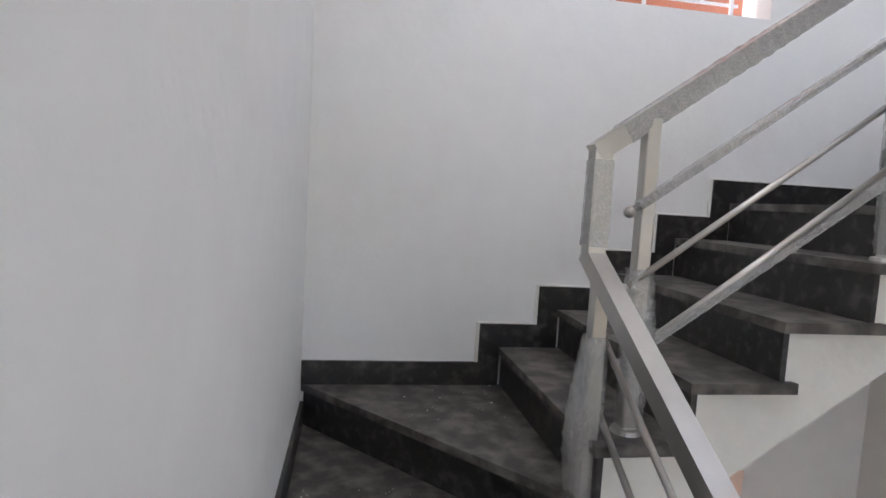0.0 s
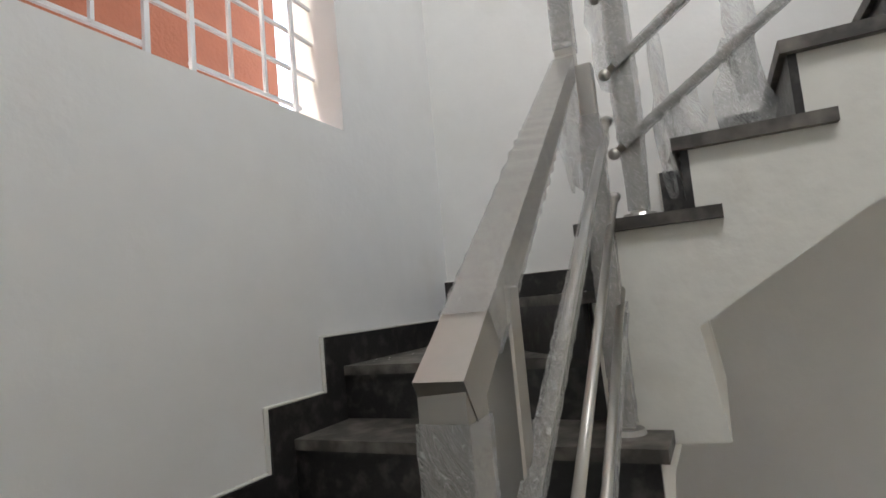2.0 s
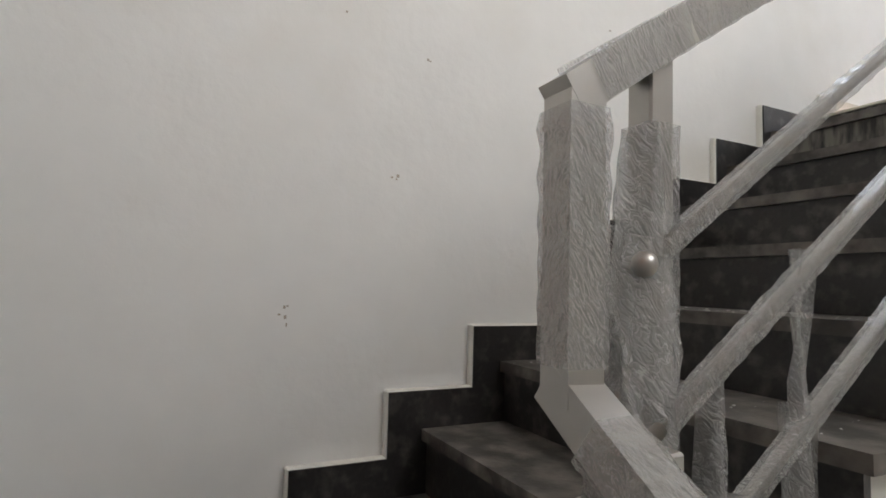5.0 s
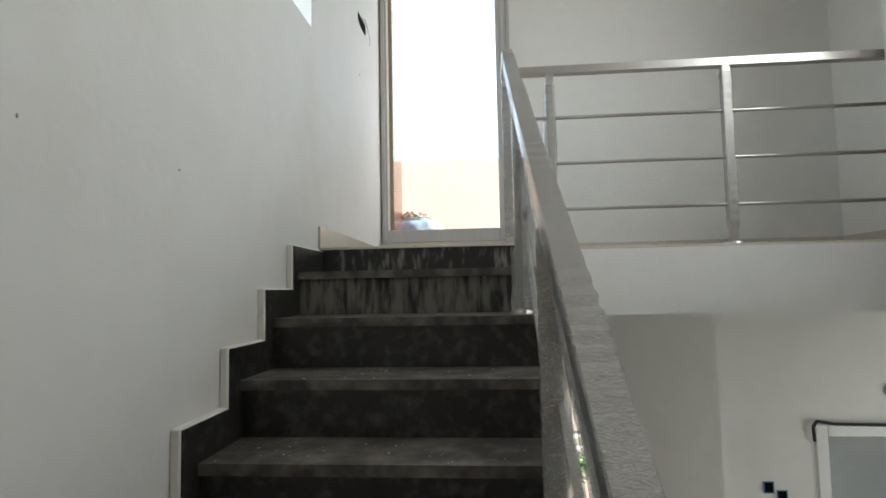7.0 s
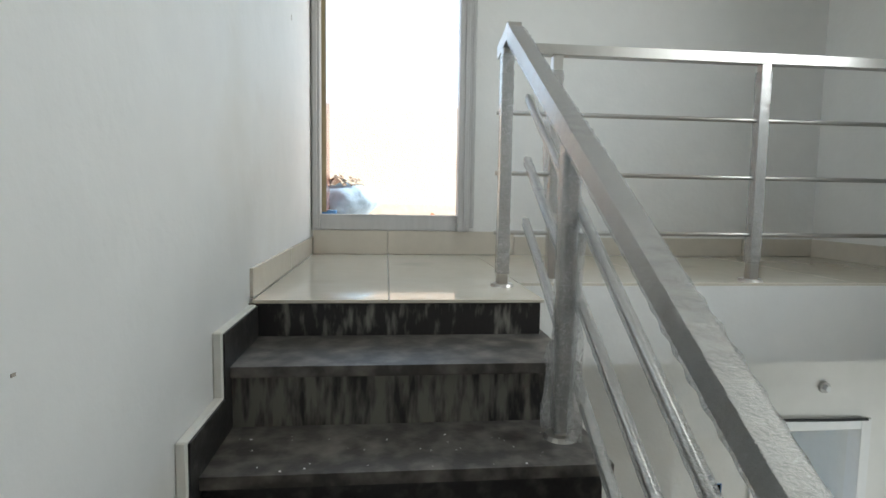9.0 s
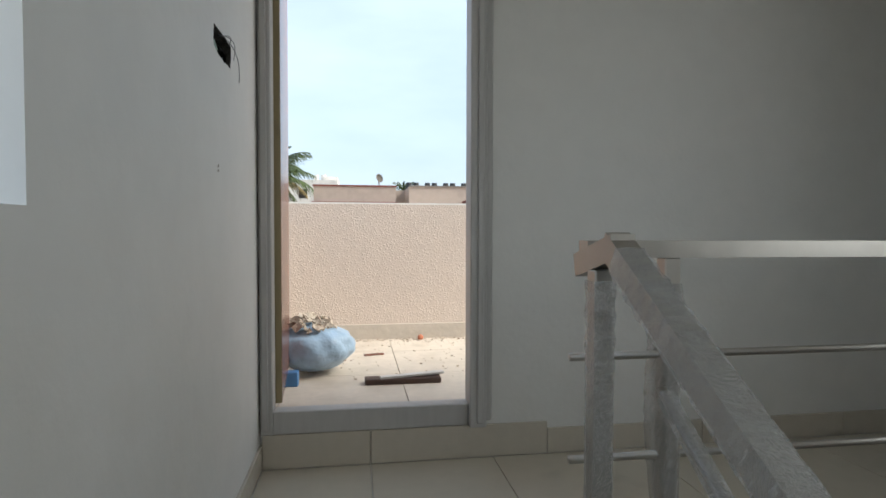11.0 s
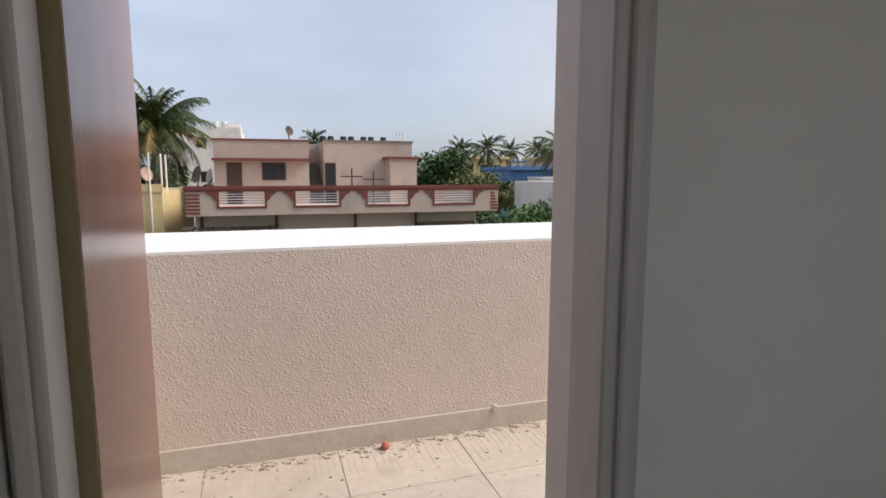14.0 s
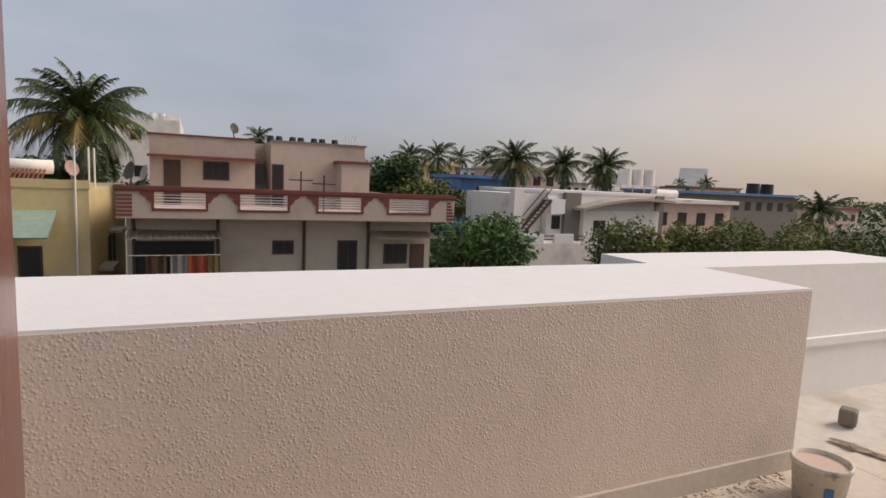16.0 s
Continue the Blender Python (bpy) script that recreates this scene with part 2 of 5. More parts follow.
# aerial haze is put into this pale grey base colour
M_FARLAND = shade("haze_tinted_land", (0.30, 0.31, 0.31), 1.0, vary=0.1, scale=0.01)


def glassy(name, colour, rough, alpha, trans=1.0):
    m = bpy.data.materials.new(name)
    m.use_nodes = True
    nt = m.node_tree
    out = nt.nodes["Material Output"]
    b = nt.nodes["Principled BSDF"]
    b.inputs["Base Color"].default_value = (*colour, 1)
    b.inputs["Roughness"].default_value = rough
    b.inputs["IOR"].default_value = 1.5
    b.inputs["Specular IOR Level"].default_value = 1.0
    b.inputs["Coat Weight"].default_value = 1.0
    b.inputs["Coat Roughness"].default_value = 0.06
    tr = nt.nodes.new("ShaderNodeBsdfTransparent")
    tr.inputs["Color"].default_value = (0.96, 0.96, 0.96, 1)
    mx = nt.nodes.new("ShaderNodeMixShader")
    geo = nt.nodes.new("ShaderNodeNewGeometry")
    mpn = nt.nodes.new("ShaderNodeMapping")
    mpn.vector_type = "TEXTURE"
    mpn.inputs["Rotation"].default_value = (-0.58, 0, 0)
    mpn.inputs["Scale"].default_value = (0.75, 0.36, 1.3)
    nt.links.new(geo.outputs["Position"], mpn.inputs["Vector"])
    ns = nt.nodes.new("ShaderNodeTexNoise")
    ns.inputs["Scale"].default_value = 34
    ns.inputs["Detail"].default_value = 3
    ns.inputs["Distortion"].default_value = 1.2
    nt.links.new(mpn.outputs["Vector"], ns.inputs["Vector"])
    # creases where the noise crosses its middle
    off = nt.nodes.new("ShaderNodeMath")
    off.operation = "SUBTRACT"
    off.inputs[1].default_value = 0.5
    nt.links.new(ns.outputs["Fac"], off.inputs[0])
    fold = nt.nodes.new("ShaderNodeMath")
    fold.operation = "ABSOLUTE"
    nt.links.new(off.outputs[0], fold.inputs[0])
    rmp = nt.nodes.new("ShaderNodeMapRange")
    rmp.inputs["From Min"].default_value, rmp.inputs["From Max"].default_value = 0.0, 0.014
    rmp.inputs["To Min"].default_value, rmp.inputs["To Max"].default_value = min(1, alpha * 1.7), alpha * 0.85
    nt.links.new(fold.outputs[0], rmp.inputs["Value"])
    nt.links.new(rmp.outputs["Result"], mx.inputs["Fac"])
    nt.links.new(tr.outputs[0], mx.inputs[1])
    nt.links.new(b.outputs[0], mx.inputs[2])
    nt.links.new(mx.outputs[0], out.inputs["Surface"])
    bp = nt.nodes.new("ShaderNodeBump")
    bp.inputs["Distance"].default_value = 0.022
    nt.links.new(fold.outputs[0], bp.inputs["Height"])
    nt.links.new(bp.outputs["Normal"], b.inputs["Normal"])
    return m


M_FILM = glassy("crinkled_clear_plastic_film", (0.70, 0.69, 0.67), 0.12, 0.44)
M_BAG = shade("pale_blue_plastic_sack", (0.36, 0.50, 0.66), 0.35, vary=0.15, scale=8, bump=0.02, bump_scale=9)
M_RUBBLE = shade("plaster_and_paper_scraps", (0.50, 0.43, 0.35), 0.85, vary=0.3, scale=20, stain=(0.25, 0.15, 0.10), stain_scale=14)


# ---- mesh helpers ----
def finish(name, bm, material, parent=None, label="", smooth=False):
    bmesh.ops.recalc_face_normals(bm, faces=bm.faces)
    me = bpy.data.meshes.new(name)
    bm.to_mesh(me)
    bm.free()
    if smooth:
        me.polygons.foreach_set("use_smooth", [True] * len(me.polygons))
    me.materials.append(material)
    ob = new(name, me)
    if parent is not None:
        ob.parent = parent
    if label:
        tagged(ob, label)
    return ob


def part(name, bm, material, parent, label="", smooth=False):
    return finish(name, bm, material, parent, label, smooth)


def thing(name, label, category, at=(0, 0, 0), group="", kind=""):
    e = new(name)
    e.empty_display_size = 0.1
    e.location = at
    return tagged(e, label, category, group, kind)


def structure(name, bm, material, label, category):
    return tagged(finish(name, bm, material), label, category, kind="structure")


def box(bm, x0, x1, y0, y1, z0, z1, bevel=0.0):
    v = [bm.verts.new((x, y, z)) for z in (z0, z1) for y in (y0, y1) for x in (x0, x1)]
    fs = [bm.faces.new([v[i] for i in f]) for f in ((0, 2, 3, 1), (4, 5, 7, 6), (0, 1, 5, 4), (2, 6, 7, 3), (0, 4, 6, 2), (1, 3, 7, 5))]
    if bevel:
        es = {e for f in fs for e in f.edges}
        bmesh.ops.bevel(bm, geom=list(es), offset=bevel, segments=1, affect="EDGES")
    return bm


def boxm(x0, x1, y0, y1, z0, z1, bevel=0.0):
    return box(bmesh.new(), x0, x1, y0, y1, z0, z1, bevel)


def prism(bm, pts, axis, a, b):
    """Extrudes a polygon: axis 'y' takes (x, z), 'x' takes (y, z), 'z' takes (x, y)."""
    def put(p, d):
        return {"y": (p[0], d, p[1]), "x": (d, p[0], p[1]), "z": (p[0], p[1], d)}[axis]
    lo = [bm.verts.new(put(p, a)) for p in pts]
    hi = [bm.verts.new(put(p, b)) for p in pts]
    bm.faces.new(lo)
    bm.faces.new(hi[::-1])
    n = len(pts)
    for i in range(n):
        bm.faces.new((lo[i], hi[i], hi[(i + 1) % n], lo[(i + 1) % n]))
    return bm


def beam(bm, p, q, w, h=None, roll_up=(0, 0, 1)):
    """A square tube from p to q, w wide and h deep."""
    h = h or w
    p, q = Vector(p), Vector(q)
    d = (q - p).normalized()
    side = d.cross(Vector(roll_up))
    if side.length < 1e-4:
        side = Vector((1, 0, 0))
    side.normalize()
    up = side.cross(d)
    ring = [side * (w / 2 * a) + up * (h / 2 * b) for a, b in ((-1, -1), (1, -1), (1, 1), (-1, 1))]
    lo = [bm.verts.new(p + o) for o in ring]
    hi = [bm.verts.new(q + o) for o in ring]
    bm.faces.new(lo[::-1])
    bm.faces.new(hi)
    for i in range(4):
        bm.faces.new((lo[i], lo[(i + 1) % 4], hi[(i + 1) % 4], hi[i]))
    return bm


def tube(bm, p, q, r, n=10, r2=None):
    p, q = Vector(p), Vector(q)
    r2 = r if r2 is None else r2
    d = (q - p).normalized()
    side = d.orthogonal().normalized()
    up = d.cross(side)
    lo, hi = [], []
    for i in range(n):
        a = 2 * math.pi * i / n
        o = side * math.cos(a) + up * math.sin(a)
        lo.append(bm.verts.new(p + o * r))
        hi.append(bm.verts.new(q + o * r2))
    bm.faces.new(lo[::-1])
    bm.faces.new(hi)
    for i in range(n):
        bm.faces.new((lo[i], lo[(i + 1) % n], hi[(i + 1) % n], hi[i]))
    return bm


def ball(bm, c, r):
    bmesh.ops.create_uvsphere(bm, u_segments=12, v_segments=8, radius=r, matrix=Matrix.Translation(c))
    return bm


def panel_wall(axis, face, thick, u0, u1, z0, z1, holes=()):
    """A wall with openings. axis 'y': the face lies at y=face and u is x; axis 'x': at x=face and u is y. Holes are (u0, u1, z0, z1)."""
    us = sorted({u0, u1, *[h[0] for h in holes], *[h[1] for h in holes]})
    zs = sorted({z0, z1, *[h[2] for h in holes], *[h[3] for h in holes]})
    us = [u for u in us if u0 <= u <= u1]
    zs = [z for z in zs if z0 <= z <= z1]

    def solid(i, j):
        if not (0 <= i < len(us) - 1 and 0 <= j < len(zs) - 1):
            return False
        cu, cz = (us[i] + us[i + 1]) / 2, (zs[j] + zs[j + 1]) / 2
        return not any(h[0] < cu < h[1] and h[2] < cz < h[3] for h in holes)

    bm = bmesh.new()
    made = {}

    def v(u, z, d):
        key = (round(u, 5), round(z, 5), d)
        if key not in made:
            w = face + thick * d
            made[key] = bm.verts.new((u, w, z) if axis == "y" else (w, u, z))
        return made[key]

    for i in range(len(us) - 1):
        for j in range(len(zs) - 1):
            if not solid(i, j):
                continue
            a, b, c, d = us[i], us[i + 1], zs[j], zs[j + 1]
            for k in (0, 1):
                bm.faces.new([v(a, c, k), v(b, c, k), v(b, d, k), v(a, d, k)])
            if not solid(i - 1, j):
                bm.faces.new([v(a, c, 0), v(a, d, 0), v(a, d, 1), v(a, c, 1)])
            if not solid(i + 1, j):
                bm.faces.new([v(b, c, 0), v(b, d, 0), v(b, d, 1), v(b, c, 1)])
            if not solid(i, j - 1):
                bm.faces.new([v(a, c, 0), v(b, c, 0), v(b, c, 1), v(a, c, 1)])
            if not solid(i, j + 1):
                bm.faces.new([v(a, d, 0), v(b, d, 0), v(b, d, 1), v(a, d, 1)])
    return bm


# ---- stairwell shell ----
R = 0.17                       # rise of a step
XR, YD = 2.735, -4.424         # wall along the upper flight, wall with the terrace door
ZL, ZF = 2.67, -0.51           # upper landing, floor below
ZT, ZP = 2.84, 3.85            # terrace floor, parapet top
ZC = 5.32                      # ceiling
XL = -0.45                     # side wall of the landing

structure("wall_north", panel_wall("y", 0.0, 0.2, -0.2, XR + 0.2, -3.6, ZC + 0.15, [(0.85, 1.985, 1.845, 2.95), (0.85, 2.09, -1.2, -0.25)]),
          M_WALL, "cream painted stairwell wall with a grilled window", "wall")
# the larger, unseen opening is added for the east fill lamp
structure("wall_east", panel_wall("x", XR, 0.2, YD - 0.15, 0.0, -3.6, ZC + 0.15, [(-2.82, -1.55, 3.67, 4.82), (-4.02, -3.66, 4.05, 4.30)]), M_WALL,
          "cream painted wall along the upper flight", "wall")
# the opening is invented and out of view, cut for the west fill lamp
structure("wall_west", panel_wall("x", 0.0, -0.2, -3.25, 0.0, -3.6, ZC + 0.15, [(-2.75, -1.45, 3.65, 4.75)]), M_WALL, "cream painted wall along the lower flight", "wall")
structure("wall_east_outer", boxm(XR + 0.2, XR + 0.22, -4.1, -3.58, 3.95, 4.4), M_STUCCO, "outer render behind the broken hole", "wall")
structure("wall_landing_return", boxm(XL - 0.2, -0.2, -3.45, -3.25, ZL - 0.2, ZC + 0.15), M_WALL, "short cream return wall at the landing", "wall")
structure("wall_landing_side", boxm(XL - 0.2, XL, YD, -3.45, ZL - 0.2, ZC + 0.15), M_WALL, "cream side wall of the upper landing", "wall")
structure("wall_south", panel_wall("y", YD, -0.15, XL - 0.2, XR, ZL - 0.15, ZC + 0.15, [(1.80, XR, 2.81, 4.97)]), M_WALL,
          "cream painted wall with the terrace doorway", "wall")
# added out of view: blocks direct sun from the west opening
structure("neighbour_wall_west", boxm(-4.2, -4.0, -2.9, 0.5, -3.7, 10.0), M_WALL, "unseen plain wall added to keep sun out of the west opening", "wall")
structure("hall_roof", boxm(-2.1, -0.2, YD - 2.2, 0.2, ZL - 0.15, ZL - 0.02), M_SLAB, "flat roof slab over the hall", "roof")
structure("ceiling", boxm(XL - 0.2, XR + 0.2, YD - 0.15, 0.2, ZC, ZC + 0.15), M_WALL, "plain white ceiling slab", "ceiling")
# lower hall
structure("wall_hall_south", panel_wall("y", YD, -0.15, 0.42, XR, -3.6, ZL - 0.15, [(1.12, 2.45, 0.17, 1.81)]), M_WALL,
          "cream hall wall with a barred window", "wall")
structure("wall_hall_recess", panel_wall("y", YD - 0.3, -0.2, -1.9, 0.42, ZF, ZL - 0.15, [(-1.21, -0.39, ZF, 1.40)]), M_WALL,
          "cream recessed hall wall with a doorway", "wall")
# the window opening is assumed and unseen, made for the hall lamp
structure("wall_hall_west", panel_wall("x", -1.9, -0.2, YD - 2.2, 0.0, ZF - 0.2, ZL - 0.15, [(-3.9, -2.7, 0.5, 1.6)]), M_WALL, "cream end wall of the hall", "wall")
structure("wall_hall_north", boxm(-1.9, -0.2, -2.2, -2.0, ZF, ZL - 0.15), M_WALL, "cream hall wall behind the stair", "wall")
structure("hall_beam", boxm(-1.9, 1.80, -3.45, -3.25, 2.33, ZL - 0.15), M_WALL, "painted ceiling beam under the landing", "beam")
structure("hall_back_room", boxm(-1.9, 0.42, YD - 2.2, YD - 2.0, ZF, ZL), M_WALL, "dim wall of the room past the doorway", "wall")
structure("floor", boxm(-2.1, XR, YD - 2.2, -1.52, ZF - 0.15, ZF), M_TILE, "ivory tiled hall floor", "floor")

# upper landing: slab and tiles
bm = bmesh.new()
prism(bm, [(XL, YD), (XR, YD), (XR, -2.895), (1.775, -2.895), (1.775, -3.25), (XL, -3.25)], "z", ZL - 0.15, ZL - 0.012)
landing = structure("landing_floor", bm, M_WALL, "landing slab with glossy ivory tiles", "floor")
for x0, x1 in ((-0.45, 0.28), (0.283, 1.08), (1.083, 1.762)):
    part("tile", boxm(x0, x1, -4.41, -3.255, ZL - 0.012, ZL, 0.0012), M_TILE, landing)
for x0, x1 in ((1.765, 2.285), (2.288, 2.722)):
    part("tile", boxm(x0, x1, -4.41, -2.885, ZL - 0.012, ZL, 0.0012), M_TILE, landing)

# ---- stairs ----
NB = [0.83, 1.085, 1.345, 1.61, 1.865]             # nosings of the middle flight, steps 2 to 6
NC = [-0.83, -1.08, -1.322, -1.564, -1.806, -2.048, -2.295, -2.555]   # nosings of the upper flight, steps 8 to 15
KC = [-0.735, -0.985, -1.235, -1.483, -1.736, -1.983, -2.245, -2.512]  # where its skirting steps up
YB, XC, XA = -0.98, 1.78, 0.85                     # open faces of the middle, upper and lower flights
SL = 0.03                                          # slab thickness

stairs = thing("staircase", "dark granite winder staircase with white plastered sides", "staircase", kind="structure")

bm = bmesh.new()
# lower flight body
pts = [(-1.03, -SL)]
for i in (1, 2):
    pts += [(-1.03 - 0.26 * (i - 1), -SL - R * i), (-1.03 - 0.26 * i, -SL - R * i)]
pts += [(-1.55, ZF), (-1.30, ZF), (-1.0, -0.28), (YB, -0.28), (YB, -SL)]
prism(bm, pts, "x", 0.0, XA)
# first corner
prism(bm, [(0, YB), (XA, YB), (XA, 0), (0, 0)], "z", -0.28, -SL)
prism(bm, [(0.05, 0), (0.86, -0.90), (0.86, 0)], "z", -SL, R - SL)
# middle flight body
pts = []
for i, x in enumerate(NB):
    z = R * (i + 2) - SL
    pts += [(x + 0.03, z - R), (x + 0.03, z)]
pts += [(XR, 6 * R - SL), (XR, 0.70), (1.95, 0.70), (XA - 0.03, -0.04), (XA - 0.03, R - SL)]
prism(bm, pts, "y", YB, 0.0)
# second corner
prism(bm, [(XR, -0.06), (XR, -0.86), (1.90, -0.86)], "z", 6 * R - SL, 7 * R - SL)
# upper flight body
pts = []
for i, y in enumerate(NC):
    z = R * (i + 8) - SL
    pts += [(y - 0.03, z - R), (y - 0.03, z)]
pts += [(-2.91, 15 * R - SL), (-2.91, ZL - 0.03), (-3.15, ZL - 0.03), (-3.15, 2.27), (-2.91, 2.27), (-1.09, 1.085), (-1.125, 0.825), (-0.86, 0.81), (-0.85, 7 * R - SL)]
prism(bm, pts, "x", XC, XR)
part("stair_body", bm, M_BODY, stairs, "white plastered stair sides and soffit")


def slab(pts, z, mat=None):
    return part("tread", prism(bmesh.new(), pts, "z", z - SL, z), mat or M_TREAD, stairs)


def riser_x(x, y0, y1, z0, z1, mat=None):
    return part("riser", boxm(x, x + 0.018, y0, y1, z0, z1), mat or M_GRANITE, stairs)


def riser_y(y, x0, x1, z0, z1, mat=None):
    return part("riser", boxm(x0, x1, y - 0.018, y, z0, z1), mat or M_GRANITE, stairs)


# lower flight treads
for i, y in ((-2, -1.52), (-1, -1.26)):
    slab([(0, y), (XA + 0.025, y), (XA + 0.025, y + 0.29), (0, y + 0.29)], R * i)
    part("riser", boxm(0, XA + 0.004, y + 0.012, y + 0.03, R * (i - 1), R * i - SL), M_GRANITE, stairs)
part("riser", boxm(0, XA + 0.004, -0.988, -0.97, -R, -SL), M_GRANITE, stairs)
# winders of the first corner
slab([(0, 0), (0, -1.0), (XA + 0.025, -1.0), (XA + 0.025, -0.94), (0.86, -0.93)], 0.0)
slab([(0, 0), (0.85, -0.985), (XA + 0.01, -0.985), (XA, 0)], R)
bm = bmesh.new()
beam(bm, (0.02, -0.005, 0.5 * R - SL / 2), (0.86, -0.945, 0.5 * R - SL / 2), 0.018, R - SL)
part("riser", bm, M_GRANITE, stairs)
# middle flight
for i, x in enumerate(NB[:4]):
    nxt = NB[i + 1]
    slab([(x, 0), (x, -1.005), (nxt + 0.06, -1.005), (nxt + 0.06, 0)], R * (i + 2))
for i, x in enumerate(NB):
    riser_x(x + 0.016, YB - 0.004, 0, R * (i + 1), R * (i + 2) - SL)
# winders of the second corner
slab([(NB[4], 0), (NB[4], -0.97), (1.95, -0.97), (1.95, -0.7), (XR, -0.05), (XR, 0)], 6 * R)
slab([(XR, 0), (1.78, -0.815), (1.76, -0.875), (XR, -0.875)], 7 * R)
bm = bmesh.new()
beam(bm, (2.735, -0.015, 6.5 * R - SL / 2), (1.775, -0.835, 6.5 * R - SL / 2), 0.018, R - SL)
part("riser", bm, M_GRANITE, stairs)
# upper flight
for i, y in enumerate(NC):
    nxt = NC[i + 1] if i < 7 else -2.89
    slab([(1.755, y), (XR, y), (XR, nxt - 0.03), (XC, nxt - 0.03), (XC, nxt - 0.09), (1.755, nxt - 0.09)], R * (i + 8))
    riser_y(y - 0.016, XC - 0.004, XR, R * (i + 7), R * (i + 8) - SL, M_RISER_SLURRY if i == 7 else None)
riser_y(-2.893, XC - 0.004, XR, 15 * R, ZL - 0.012, M_RISER_DIRTY)

# stepped skirting: a dark band with a whitewashed plaster edge
SK = 0.10


def skirt_n(x0, x1, z0, z1):
    part("skirting", boxm(x0, x1, -0.014, 0, z0, z1), M_GRANITE, stairs)


def skirt_e(y0, y1, z0, z1):
    part("skirting", boxm(XR - 0.030, XR - 0.020, y0, y1, z0, z1), M_GRANITE, stairs)


skirt_n(0.0, 0.742, R, R + SK)
for i, x in enumerate(NB):
    x0 = x - 0.088
    skirt_n(x0, x0 + 0.092, R * (i + 1) + SK - 0.10 + 0.0, R * (i + 2) + SK)
    skirt_n(x0 + 0.092, (NB[i + 1] - 0.088) if i < 4 else XR, R * (i + 2), R * (i + 2) + SK)
    part("plaster_edge", boxm(x0 - 0.014, x0, -0.010, 0, R * (i + 1) + SK, R * (i + 2) + SK + 0.007, 0.002), M_BODY, stairs)
    part("plaster_edge", boxm(x0 - 0.01, (NB[i + 1] - 0.10) if i < 4 else XR, -0.009, 0, R * (i + 2) + SK, R * (i + 2) + SK + 0.008, 0.002), M_BODY, stairs)
skirt_e(KC[0], -0.0, 6 * R, 7 * R + SK)
for i, y in enumerate(NC):
    y0 = KC[i]
    skirt_e(y - 0.02, y0, R * (i + 7), R * (i + 8) + SK)
    skirt_e((KC[i + 1] if i < 7 else -2.89), y - 0.02, R * (i + 8), R * (i + 8) + SK)
    # the plaster bed behind the band shows at its end and along its top
    end = KC[i + 1] if i < 7 else -2.89
    part("plaster_edge", boxm(XR - 0.025, XR, end, y0 + 0.007, R * (i + 7) + SK - 0.02, R * (i + 8) + SK + 0.005, 0.004), M_BODY, stairs)
part("plaster_edge", boxm(XR - 0.020, XR, KC[0], 0, 7 * R, 7 * R + SK + 0.004, 0.003), M_BODY, stairs)
part("skirting", boxm(0, 0.014, -1.0, -0.016, 0, SK), M_GRANITE, stairs)
# landing skirting tiles
sk = thing("skirting", "ivory tile skirting round the landing", "skirting", kind="structure")
part("tile", boxm(XR - 0.012, XR, -3.65, -2.91, ZL, ZL + 0.10, 0.002), M_SKIRT, sk)
part("tile", boxm(XR - 0.012, XR, YD, -3.653, ZL, ZL + 0.10, 0.002), M_SKIRT, sk)
for x0, x1 in ((2.288, 2.722), (1.52, 2.285), (0.78, 1.517), (0.04, 0.777), (XL, 0.037)):
    part("tile", boxm(x0, x1, YD, YD + 0.012, ZL, ZL + (0.14 if x1 > 1.7 else 0.11), 0.002), M_SKIRT, sk)
part("tile", boxm(XL, XL + 0.012, YD + 0.012, -3.45, ZL, ZL + 0.11, 0.002), M_SKIRT, sk)


# ---- railings ----
def bar(rail, p, q, ends=(True, True)):
    b = part("bar", tube(bmesh.new(), p, q, 0.0095), M_STEEL, rail, smooth=True)
    for e, c in zip(ends, (p, q)):
        if e:
            part("ball_end", ball(bmesh.new(), c, 0.016), M_STEEL, b, smooth=True)


def post(rail, x, y, z0, z1, flange=True):
    p = part("post", boxm(x - 0.02, x + 0.02, y - 0.02, y + 0.02, z0, z1, 0.003), M_STEEL, rail)
    if flange:
        part("base_flange", tube(bmesh.new(), (x, y, z0), (x, y, z0 + 0.012), 0.045, 18, 0.04), M_STEEL, p, smooth=False)
    return p


